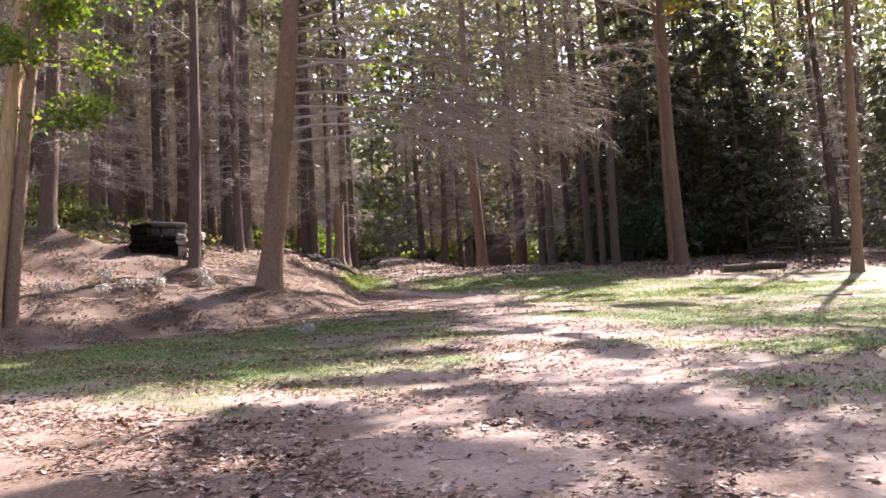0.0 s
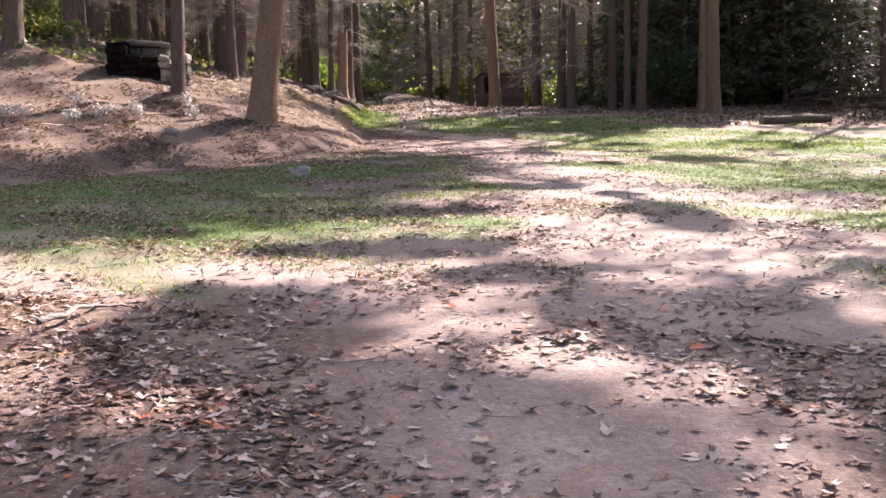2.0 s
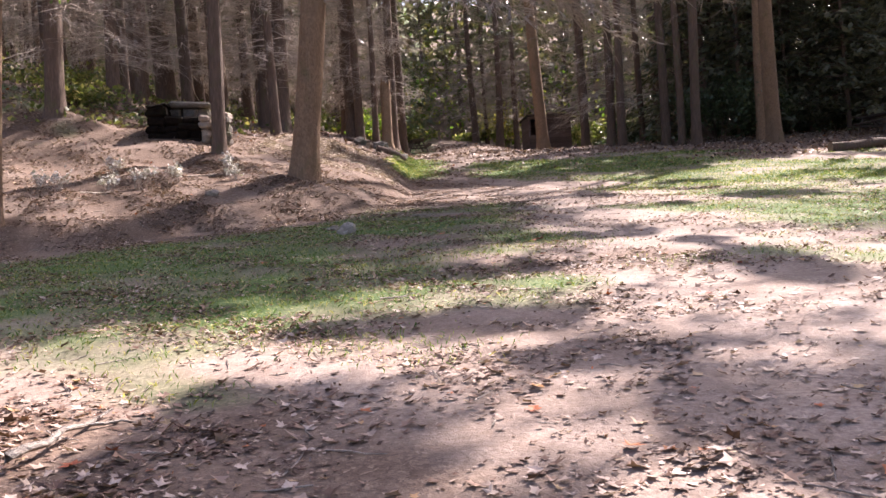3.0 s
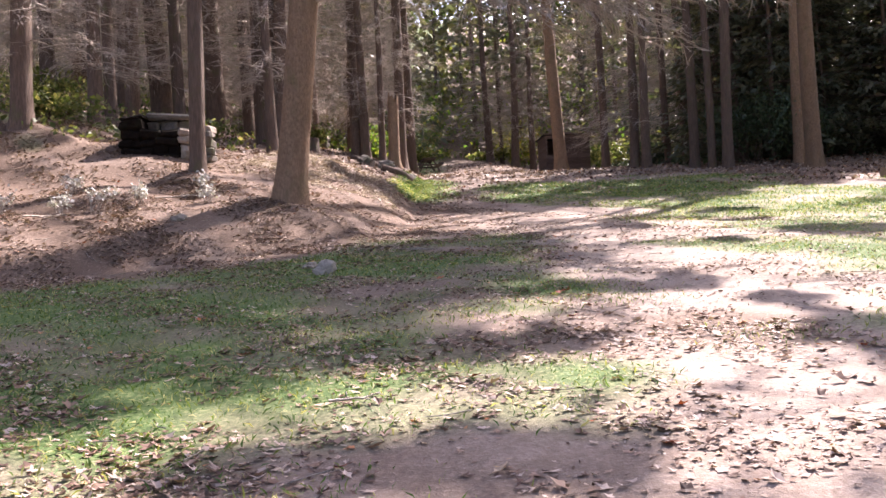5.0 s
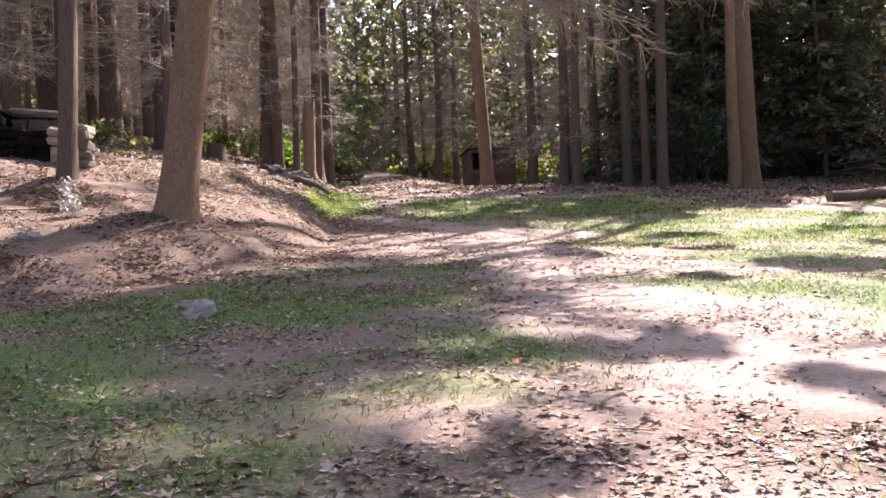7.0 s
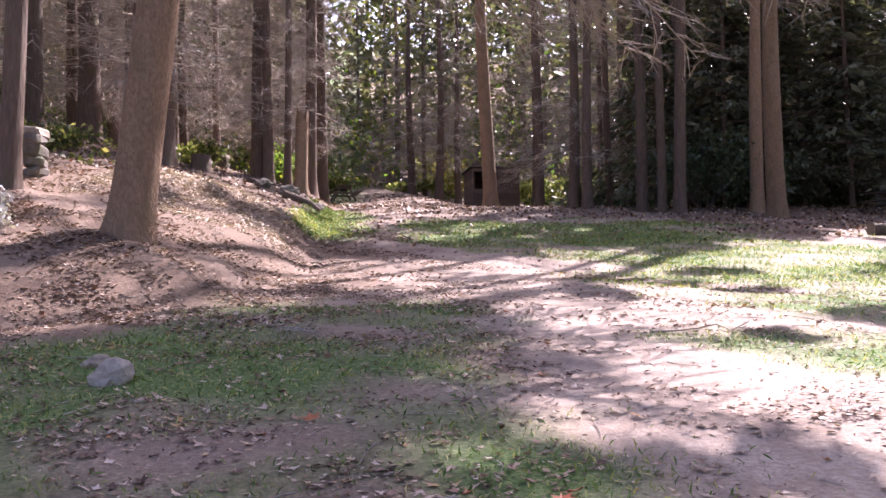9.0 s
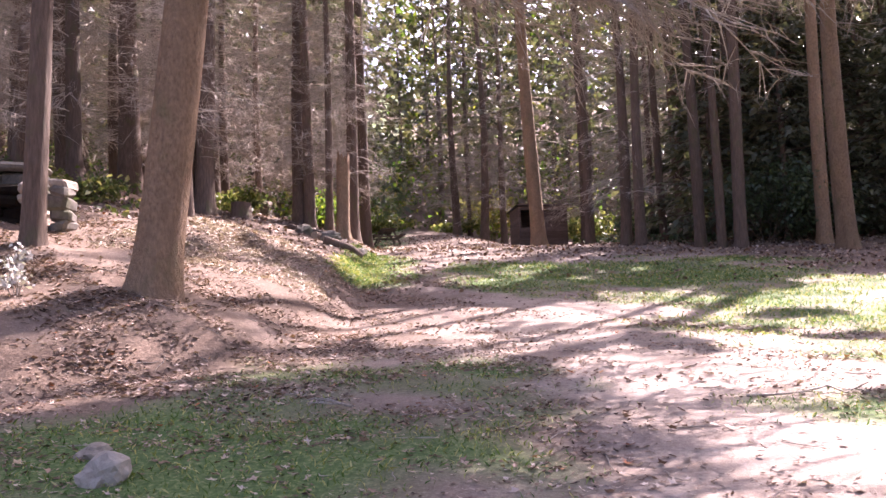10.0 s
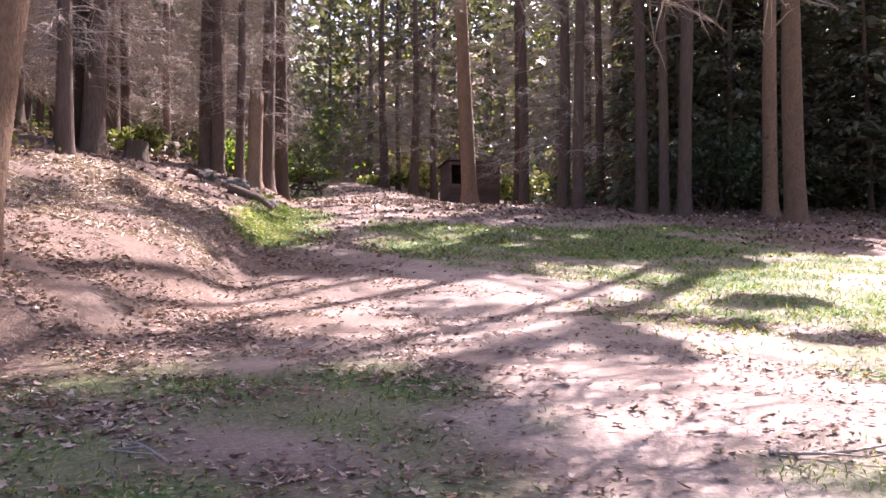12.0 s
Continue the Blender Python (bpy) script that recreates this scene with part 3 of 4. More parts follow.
# trunks on the bank and round the path, as they stand
plant([(-12.6, 42.4, 0.95), (-13.2, 39.5, 0.45), (-14.3, 58, 0.8), (-7.0, 38.3, 0.62), (-7.4, 38.0, 0.3), (-4.45, 46.3, 0.38), (-2.35, 42.1, 0.5),
       (-1.95, 43.8, 0.46), (-6.5, 37.7, 0.62), (-6.2, 34.7, 0.38), (-3.0, 40.6, 0.3), (-4.15, 41.6, 0.5), (-3.75, 41.4, 0.42), (-8.1, 45.5, 0.5)])
plant([(2.4, 64.4, 0.55), (4.0, 63.2, 0.58), (3.3, 66, 0.32), (5.5, 66, 0.5), (7.6, 67, 0.55), (9.3, 58.5, 0.5), 
       (14.0, 68.2, 0.5), (16.0, 66, 0.42), (16.2, 49.7, 0.6)])

for k, (x, y, s) in enumerate([(9.9, 38.8, 0.8), (10.4, 38.5, 1.1), (8.1, 41.9, 1.0), (9.5, 43.8, 0.8), (12.2, 42.6, 1.1), (7.2, 46.6, 1.0)]):
    copy_thing(TALL, on_land(x, y, 70 * k, 0.05) @ Matrix.Diagonal((s, s, 0.95 + 0.03 * k, 1)))

# the woods around, with the openings through which the sun reaches the far path
OPENINGS = [(0.5, 61.5, 4.0, 5.5), (13.0, 60.5, 3.2, 4.0), (-16, 46, 5, 4)]


def in_opening(x, y, up):
    """Whether something this high above the ground shades one of the openings."""
    gx, gy = x - sun_dir.x / sun_dir.z * up, y - sun_dir.y / sun_dir.z * up
    return np.any([((gx - a) / w) ** 2 + ((gy - b) / d) ** 2 < 1 for a, b, w, d in OPENINGS], 0)


wood_rng = np.random.default_rng(5)
taken = [(o.matrix_world.translation.x, o.matrix_world.translation.y) for o in scene.objects if o.get("category") == "tree"]


def clear_of(x, y, gap):
    if any((x - a) ** 2 + (y - b) ** 2 < gap * gap for a, b in taken):
        return False
    d = float(bank_distance(np.array([x]), np.array([y]))[0])
    if d < 2.5 and x < 10 and y < 66:
        return False
    if 4 < x < 11 and 55 < y < 66 or -9.5 < x < -5 and 24 < y < 32:
        return False
    if any(in_opening(x, y, up) for up in (6.0, 11.0, 16.0)):
        return False
    return not (x > -9 and x < 17 and y < 36)


def scatter(x0, x1, y0, y1, count, gap, lo, hi):
    rows = []
    for _ in range(count * 12):
        x, y = wood_rng.uniform(x0, x1), wood_rng.uniform(y0, y1)
        if len(rows) < count and clear_of(x, y, gap):
            taken.append((x, y))
            rows.append((x, y, wood_rng.uniform(lo, hi)))
    plant(rows, 0.08)


scatter(-34, -6, 26, 62, 52, 2.4, 0.28, 0.75)
scatter(-44, 6, 62, 96, 46, 3.2, 0.3, 0.7)
scatter(6, 44, 64, 96, 34, 3.2, 0.3, 0.7)
scatter(11, 40, 44, 64, 40, 2.5, 0.25, 0.6)
scatter(19, 36, 8, 38, 16, 3.6, 0.3, 0.6)
scatter(-36, -13, 0, 26, 14, 4.0, 0.3, 0.6)
scatter(-30, 30, -34, -8, 16, 5.0, 0.3, 0.6)


# young evergreens that make the dark edge of the woods
YOUNG = [conifer("young_conifer", on_land(x, y), 60 + k, h, 0.09, (0, 0), 0.4, 0, 1, sp, 3600, label=lb, spray=0.30, group="young evergreens")
         for k, (x, y, h, sp, lb) in enumerate([
             (15.6, 41.5, 9.5, 2.3, "dense dark young evergreen at the edge of the woods"),
             (19.5, 39.0, 7.5, 2.6, "low spreading dark evergreen under tall trees"),
             (17.5, 46.0, 11.0, 2.4, "dark young evergreen with branches to the ground")])]
young_rng = np.random.default_rng(8)
for k, (x, y) in enumerate([(21.5, 42.5), (24, 37.5), (18.2, 43), (22.6, 47), (14.4, 46.5), (26.5, 42), (13.4, 52), (19.3, 51), (28.5, 36), (24.5, 32.5),
                            (29.5, 30), (27, 25), (13.4, 41.8), (14.8, 43.2), (16.9, 42.4), (19.2, 42.2), (11.4, 43.6), (13.0, 44.2), (16.6, 44), (20, 45.5), (17.8, 40.6), (31, 47), (25.5, 52), (12.6, 57), (30, 20), (33, 40), (16.5, 57)]):
    s = young_rng.uniform(0.8, 1.2) * (1.4 if x < 23 and y < 47 else 1.0)
    copy_thing(YOUNG[k % 3], on_land(x, y, young_rng.uniform(0, 360), 0.05) @ Matrix.Diagonal((s, s, s * young_rng.uniform(0.8, 1.1), 1)))


STRAW = leaf_material("dry_straw", [(0, (0.20, 0.145, 0.105)), (0.6, (0.34, 0.27, 0.205)), (1, (0.46, 0.39, 0.32))], 0.1, 0.6, (1.08, 0.98, 0.88))


# ---------------------------------------------------------------- undergrowth
def bush(name, m, seed, tall, wide, leaves, size, leaf, label, category="bush", stems=9):
    rng = np.random.default_rng(seed)
    root = thing(name, m, label, category)
    tb, tips = Tubes(), []
    for k in range(stems):
        a = rng.uniform(0, 6.28)
        w = np.array([math.cos(a) * wide * rng.uniform(0.2, 0.6), math.sin(a) * wide * rng.uniform(0.2, 0.6), tall * rng.uniform(0.5, 0.9)])
        tips += bough(tb, rng, np.array([math.cos(a) * 0.12, math.sin(a) * 0.12, -0.05]), w, np.linalg.norm(w), 0.018, 1, 0.02, 5, 6)
    tagged(tb.build("stemwork", BARK, root), kind="stuff")
    tp = np.array([t for t, _ in tips])
    c = tp[rng.integers(0, len(tp), leaves)] + rng.normal(size=(leaves, 3)) * [wide * 0.17, wide * 0.17, tall * 0.13]
    c[:, 2] = np.abs(c[:, 2])
    v, f = leaf_quads(c, rng.normal(size=(leaves, 3)) - [0, 0, 0.3], size, 0.33, rng, 0.2)
    mesh_object("leaves", v, f, leaf, root)
    return root


bush("laurel_bush", on_land(11.7, 39.6), 71, 2.7, 2.2, 3200, 0.13, LAUREL, "dark glossy laurel bush beside pale trunks")
bush("laurel_bush", on_land(13.9, 40.4), 72, 2.0, 1.8, 1800, 0.13, LAUREL, "low glossy laurel bush behind pale trunks")
for k, (x, y, h, w, leaf, lb) in enumerate([
        (-5.2, 64.5, 2.4, 3.0, BROADLEAF, "bright green leafy bush beyond the picnic table"), (-2.6, 69.5, 0.9, 3.2, BRACKEN, "sunlit yellow-green undergrowth at the end of the path"),
        (2.6, 66.5, 0.8, 2.2, BRACKEN, "sunlit low undergrowth by the path"), (4.9, 68, 3.5, 3.0, AUTUMN, "yellow-leaved sapling bush behind the shed"),
        (9.4, 47.2, 1.1, 1.3, LAUREL, "small glossy bush among thin trunks"), (10.4, 62, 1.8, 2.8, BRACKEN, "pale green bush beside the shed"),
        (13.6, 60, 1.3, 3.0, BRACKEN, "sunlit yellow-green undergrowth between trunks"), (-5.9, 40.6, 0.9, 1.2, BRACKEN, "green seedling bush behind the cut stump"),
        (-8.8, 33.5, 0.8, 1.6, BRACKEN, "low green ferny bush on the bank"), (-11.2, 29.5, 0.7, 2.2, BRACKEN, "low green ferny growth on the bank"),
        (-13.8, 33.5, 0.7, 2.4, BRACKEN, "low green ferny growth under conifers"), (-3.4, 43.6, 1.4, 1.3, BROADLEAF, "leafy green sapling between trunks")]):
    bush("bush", on_land(x, y), 80 + k, h, w, 1100, 0.15 if y < 50 else 0.24, leaf, lb)


def stuff(name, centres, ways, size, width, mat, seed, label, category, droop=0.1):
    v, f = leaf_quads(centres, ways, size, width, np.random.default_rng(seed), droop)
    return tagged(mesh_object(name, v, f, mat), label, category, kind="stuff")


def strewn(rng, n, x0, x1, y0, y1, share):
    x, y = rng.uniform(x0, x1, n * 5), rng.uniform(y0, y1, n * 5)
    keep = rng.uniform(0, 1, n * 5) < share(x, y)
    x, y = x[keep][:n], y[keep][:n]
    return np.stack([x, y, land(x, y)], 1)


st = np.random.default_rng(21)
# far woods: leafy clumps up the slope behind
n = 60000
fx, fy = st.uniform(-60, 62, n), 66 + 46 * st.uniform(0, 1, n) ** 1.2
fz = land(fx, fy) + np.abs(st.normal(size=n)) * 4.5 * (0.6 + 0.6 * wave(fx, fy, 7.0, 3.0)) + 0.2
fx, fy, fz = fx + wave(fz, fx, 1.4), fy, fz
keep = ~((fx > 4) & (fx < 10) & (fy < 64)) & ~in_opening(fx, fy, fz - land(fx, fy))
half = st.uniform(0, 1, n) < 0.35
C = np.stack([fx, fy, fz], 1)
stuff("far_foliage", C[keep & half], st.normal(size=(n, 3))[keep & half], 0.30, 0.36, BROADLEAF, 22, "green leaves of the woods up the slope", "woods")
stuff("far_autumn_foliage", C[keep & ~half], st.normal(size=(n, 3))[keep & ~half], 0.28, 0.36, HILLSIDE, 23, "yellowing leaves of the woods up the slope", "woods")
# dark evergreen crowns that close the woods above and at the side
n = 27000
fx, fy = st.uniform(-62, 66, n), 60 + 34 * st.uniform(0, 1, n)
fz = land(fx, fy) + st.uniform(1, 27, n)
keep = (wave(fx, fz, 2.6, 8.0) + 0.6 * wave(fx, fz, 0.9, 2.0) + 0.5 * wave(fy, fz, 2.0, 5.0) > -0.35 + 0.4 * (fz - land(fx, fy) < 8)) & ~((np.abs(fx - 4) < 9) & (fy < 68)) & ~in_opening(fx, fy, fz - land(fx, fy))
C = np.stack([fx, fy, fz], 1)[keep]
stuff("far_evergreen_foliage", C, st.normal(size=C.shape) * [1, 1, 0.5] - [0, 0, 0.3], 0.8, 0.2, NEEDLE, 34, "dark needles of the conifer woods behind", "woods")
n = 5000
fx, fy = st.uniform(-18, 15, n), 69 + 20 * st.uniform(0, 1, n)
C = np.stack([fx, fy, land(fx, fy) + 7 + 20 * st.uniform(0, 1, n)], 1)[np.abs(fx) > 4]
stuff("far_evergreen_foliage", C, st.normal(size=C.shape) * [1, 1, 0.5] - [0, 0, 0.3], 0.6, 0.36, NEEDLE, 37, "dark needles of the conifer woods beyond the path", "woods")
n = 24000
fx, fy = st.uniform(14, 60, n), 50 + 18 * st.uniform(0, 1, n)
fz = land(fx, fy) + 14 * st.uniform(0, 1, n) ** 0.9
keep = wave(fx, fz, 1.9, 1.0) + 0.6 * wave(fy, fz, 1.2, 2.0) > -0.45
C = np.stack([fx, fy, fz], 1)[keep]
stuff("evergreen_thicket", C, st.normal(size=C.shape) * [1, 1, 0.5] - [0, 0, 0.3], 0.46, 0.15, NEEDLE, 35, "dark evergreen thicket beyond the lawn", "woods")
# leafy hillside that closes the view beyond the woods
n = 52000
fx, fy = st.uniform(-75, 75, n), st.uniform(94, 128, n)
fz = land(fx, fy) + 30 * st.uniform(0, 1, n) ** 0.9
keep = wave(fx, fz, 3.4, 4.0) + 0.7 * wave(fx, fz, 1.2, 1.0) + 0.5 * wave(fy, fz, 2.4, 7.0) > -0.6 + (0.012 + 0.006 * smooth(np.abs(fx - 4), 14, 30)) * (fz - land(fx, fy))
C = np.stack([fx, fy, fz], 1)[keep]
green = wave(C[:, 0], C[:, 2], 4.0, 9.0) + st.normal(size=len(C)) * 0.5 > 0.35
for pick, mat, lb in ((green, BROADLEAF, "green crowns of the wooded hillside"), (~green, HILLSIDE, "dull yellow-green crowns of the wooded hillside")):
    stuff("hillside_foliage", C[pick], st.normal(size=C[pick].shape) * [1, 1, 0.6] - [0, 0, 0.3], 1.05, 0.38, mat, 38, lb, "woods")
# dead twigs that fill the woods between the trunks
for seed, n, x0, x1, y0, y1, z0, z1, lb in ((71, 26000, -34, -4, 36, 70, 1.5, 17, "grey-brown dead twigs between the conifers on the bank"),
                                            (72, 44000, -12, 16, 56, 86, 2.5, 26, "grey-brown dead twigs beyond the path"), (73, 22000, 8, 24, 39, 56, 2.5, 15, "dim dead twigs along the lawn's edge")):
    fx, fy = st.uniform(x0, x1, n), st.uniform(y0, y1, n)
    up = z0 + (z1 - z0) * st.uniform(0, 1, n)
    keep = (wave(fx, up, 2.2, seed) + 0.6 * wave(fy, up, 1.1, 3.0) + 0.5 * wave(fx, up, 0.7, 5.0) > -0.15) & (bank_distance(fx, fy) + 0.2 * (fy - 40) > 1.0)
    C = np.stack([fx, fy, land(fx, fy) + up], 1)[keep]
    stuff("twig_haze", C, st.normal(size=C.shape) * [1, 1, 0.35] - [0, 0, 0.15], 1.0, 0.016, BARK_DEAD, seed, lb, "twigs", 0.2)
# undergrowth on the bank and under the trees
p = strewn(st, 9000, -34, -5, 26, 66, lambda x, y: smooth(bank_distance(x, y), 4, 9) * np.clip(0.35 + 0.7 * wave(x, y, 2.6, 4.0), 0, 1))
stuff("bank_undergrowth", p + [0, 0, 0.12] + st.normal(size=p.shape) * [0.1, 0.1, 0.07], st.normal(size=p.shape) + [0, 0, 0.4], 0.17, 0.34, BRACKEN, 24, "patchy green ferns and seedlings on the bank", "undergrowth")
p = strewn(st, 5000, 9, 34, 40, 66, lambda x, y: np.clip(0.4 + 0.6 * wave(x, y, 2.2, 6.0), 0, 1))
stuff("woodland_undergrowth", p + [0, 0, 0.2] + st.normal(size=p.shape) * [0.1, 0.1, 0.15], st.normal(size=p.shape) + [0, 0, 0.4], 0.2, 0.34, LAUREL, 25, "dark low undergrowth under the trees", "undergrowth")
# grass
p = strewn(st, 72000, -11, 14, 4, 24, lambda x, y: grass_share(x, y) * np.clip(1.1 - y / 40, 0.2, 1))
w = st.normal(size=p.shape) * [0.7, 0.7, 0.2] + [0, 0, 0.8]
stuff("grass", p + [0, 0, 0.02], w, 0.05, 0.09, GRASS, 26, "thin short green grass in the clearing", "grass", 0.25)
p = strewn(st, 26000, -4, 14, 22, 40, grass_share)
w = st.normal(size=p.shape) * [0.7, 0.7, 0.2] + [0, 0, 0.8]
stuff("grass", p + [0, 0, 0.03], w, 0.08, 0.09, GRASS, 27, "thin short green grass across the far lawn", "grass", 0.25)
# small tufts of taller grass and seedlings
tuft = np.array([(-0.7, 9.8), (-0.3, 9.3), (2.4, 12.4), (1.5, 14.1), (1.5, 15.0), (0.2, 13.6), (-1.2, 13.0), (2.9, 18.3), (-0.9, 18.4), (0.6, 17.6), (-2.4, 16.4)])
p = tuft[st.integers(0, len(tuft), 2600)] + st.normal(size=(2600, 2)) * [0.34, 0.24]
p = np.stack([p[:, 0], p[:, 1], land(p[:, 0], p[:, 1]) + 0.03], 1)
stuff("grass_tufts", p, st.normal(size=p.shape) * [0.6, 0.6, 0.2] + [0, 0, 0.9], 0.045, 0.08, GRASS, 28, "yellowish grass tufts in the dirt", "grass", 0.3)
# straw on the sunlit mound
p = strewn(st, 6500, -5.2, -1.4, 25.5, 31.5, lambda x, y: smooth(bank_distance(x, y), 0.3, 0.9) * np.clip(0.55 + 0.6 * wave(x, y, 0.7, 6.0), 0, 1))
stuff("dry_straw", p + [0, 0, 0.03], st.normal(size=p.shape) * [0.8, 0.8, 0.25] + [0.3, -0.3, 0.1], 0.16, 0.05, STRAW, 36, "pale dry straw over the mound", "straw", 0.3)
# long pale grass spilling over the bank's edge
p = strewn(st, 4200, -2.6, -0.2, 30, 39, lambda x, y: smooth(bank_distance(x, y), -0.5, 0.3) * (1 - smooth(bank_distance(x, y), 0.4, 1.0)))
stuff("bank_grass", p + [0, 0, 0.06], st.normal(size=p.shape) * [0.7, 0.7, 0.3] + [0.4, -0.2, 0.5], 0.17, 0.06, GRASS, 29, "long grass hanging over the edge of the bank", "grass", 0.4)


def litter_here(x, y):
    n1 = 0.42 + 0.75 * wave(x, y, 0.8, 11.0) + 0.5 * wave(x, y, 0.3, 12.0)
    return np.clip(0.05 + litter_share(x, y) * n1, 0, 1)


def lobed_leaves(name, p, size, seed, label, rim=10):
    """Curled, lobed dry leaves, each a fan round its middle."""
    rng = np.random.default_rng(seed)
    n = len(p)
    a = np.linspace(0, 2 * np.pi, rim, endpoint=False)[None] + rng.uniform(0, 6.28, (n, 1)) + rng.normal(size=(n, rim)) * 0.12
    r = np.where(np.arange(rim) % 2 == 0, 1.0, 0.52)[None] * rng.uniform(0.7, 1.15, (n, rim)) * (size * rng.uniform(0.55, 1.35, (n, 1)))
    fold = rng.uniform(0, 6.28, (n, 1))
    lx, ly = r * np.cos(a), r * np.sin(a) * rng.uniform(0.55, 0.95, (n, 1))
    lz = rng.uniform(0.0, 0.65, (n, 1)) * np.abs(lx * np.cos(fold) + ly * np.sin(fold)) + rng.normal(size=(n, 1)) * 0.22 * lx + rng.normal(size=(n, 1)) * 0.22 * ly
    lz = lz - lz.min(1, keepdims=True) * 0.8
    ring = p[:, None] + np.stack([lx, ly, lz], -1)
    mid = p + [0, 0, 0.003] - np.stack([0 * p[:, 0], 0 * p[:, 0], -0.3 * lz.mean(1)], 1)
    verts = np.concatenate([mid[:, None], ring], 1).reshape(-1, 3)
    k = np.arange(rim)
    tri = np.stack([0 * k, 1 + k, 1 + (k + 1) % rim], 1)
    faces = (np.arange(n)[:, None, None] * (rim + 1) + tri[None]).reshape(-1, 3)
    return tagged(mesh_object(name, verts, faces, LITTER, None, False), label, "leaf litter", kind="stuff")


for k, (n, x0, x1, y0, y1, size) in enumerate([(12000, -6.5, 6.5, 3.0, 13, 0.040), (20000, -6.5, 6.5, 3.0, 13, 0.021), (15000, -8, 9, 13, 24, 0.033), (16000, -8, 9, 13, 24, 0.024), (26000, -13, 6, 19, 33, 0.037)]):
    lobed_leaves("leaf_litter", strewn(st, n, x0, x1, y0, y1, litter_here) + [0, 0, 0.004], size, 40 + k, "curled dry brown leaves strewn over the ground", 10 if y0 < 20 else 6)
p = strewn(st, 60000, -12, 12, 3, 31, litter_here)
stuff("leaf_crumbs", p + [0, 0, 0.006], st.normal(size=p.shape) * [1, 1, 0.3], 0.026, 0.25, LITTER, 45, "crumbled brown leaf bits on the ground", "leaf litter", -0.3)
p = strewn(st, 30000, -22, 20, 29, 62, lambda x, y: litter_share(x, y))
w = st.normal(size=p.shape) * [1, 1, 0.35]
stuff("leaf_litter", p + [0, 0, 0.02], w, 0.10, 0.38, LITTER, 33, "brown fallen leaves under the trees", "leaf litter", -0.3)
# twigs lying about
tw = Tubes()
p = strewn(st, 900, -9, 10, 3.5, 30, lambda x, y: 0.3 + 0.7 * litter_share(x, y))
for q in p:
    a, ln = st.uniform(0, 6.28), st.uniform(0.08, 0.35)
    s = np.linspace(-0.5, 0.5, 4)[:, None]
    line = q + np.array([math.cos(a), math.sin(a), 0]) * s * ln + st.normal(size=(4, 3)) * 0.012
    line[:, 2] = land(line[:, 0], line[:, 1]) + 0.012
    tw.add(line, [0.005, 0.005, 0.004, 0.002], 3)
tagged(tw.build("fallen_twigs", BARK_DEAD), "small dry twigs on the ground", "twigs", kind="stuff")


# ---------------------------------------------------------------- loose things near the path
def fallen_branch(x, y, turn, long, r, label, seed, sprouts=2):
    rng = np.random.default_rng(seed)
    root = thing("fallen_branch", on_land(x, y, turn), label, "branch")
    tb = Tubes()
    bough(tb, rng, np.array([-long / 2, 0, 0.03]), np.array([1.0, 0, 0.03]), long, r, 1, -0.02, 7, sprouts)
    tb.build("stem", BARK_DEAD, root)
    return root


fallen_branch(-2.05, 7.9, 82, 0.85, 0.026, "pale dry fallen branch on the dirt", 41, 1)
fallen_branch(-0.55, 18.95, 120, 0.75, 0.012, "thin forked dry twig lying on grass", 42, 4)
fallen_branch(-0.6, 11.2, 10, 0.3, 0.008, "short dry twig on the dirt", 43)
fallen_branch(-5.4, 22.6, 40, 1.0, 0.016, "bleached dead branch among pale weeds on the bank", 44, 5)
fallen_branch(-7.1, 20.7, 60, 0.9, 0.02, "bleached fallen branch on the bank", 45, 3)
fallen_branch(10.2, 19.4, 150, 1.0, 0.03, "dark crooked fallen branch on the lawn", 46, 4)
fallen_branch(3.2, 18.6, -20, 0.9, 0.012, "long thin twig across the dirt", 47, 3)
fallen_branch(-1.9, 28.6, 120, 1.5, 0.018, "dry branch sliding down the bank", 48, 5)


def log(x, y, turn, long, r, label, seed, mat=BARK):
    rng = np.random.default_rng(seed)
    root = thing("log", on_land(x, y, turn), label, "log")
    tb = Tubes()
    s = np.linspace(-0.5, 0.5, 9)
    pts = np.stack([s * long, 0.04 * np.sin(s * 5), r * 0.75 + 0.02 * np.sin(s * 7)], 1)
    a = np.linspace(0, 6.283, 12, endpoint=False)
    z0 = np.array([height(*(root.matrix_world @ Vector(q)).xy) for q in pts]) - height(x, y)
    pts[:, 2] += z0
    tb.add(pts, r * (1 - 0.12 * s), 12, 1 + 0.06 * np.sin(a * 3 + s[:, None] * 4))
    tb.build("bark", mat, root)
    for end in (0, -1):
        bm = bmesh.new()
        bmesh.ops.create_circle(bm, cap_ends=True, segments=12, radius=r * (1.02 if end == 0 else 0.92), matrix=Matrix.Translation(pts[end]) @ pose(0, 0, 0, 0, 90, 0))
        part("sawn_end", bm, CUT, root)
    return root


log(13.4, 30.5, 8, 2.6, 0.16, "dark fallen log half sunk in brown leaves", 51)
log(-3.3, 37.6, -10, 1.3, 0.10, "mossy fallen log on the bank", 52)
log(-2.7, 37.2, 60, 1.3, 0.12, "short log lying across other logs", 53)
log(-2.1, 36.0, 15, 1.1, 0.13, "short mossy log at the foot of a broken trunk", 54)


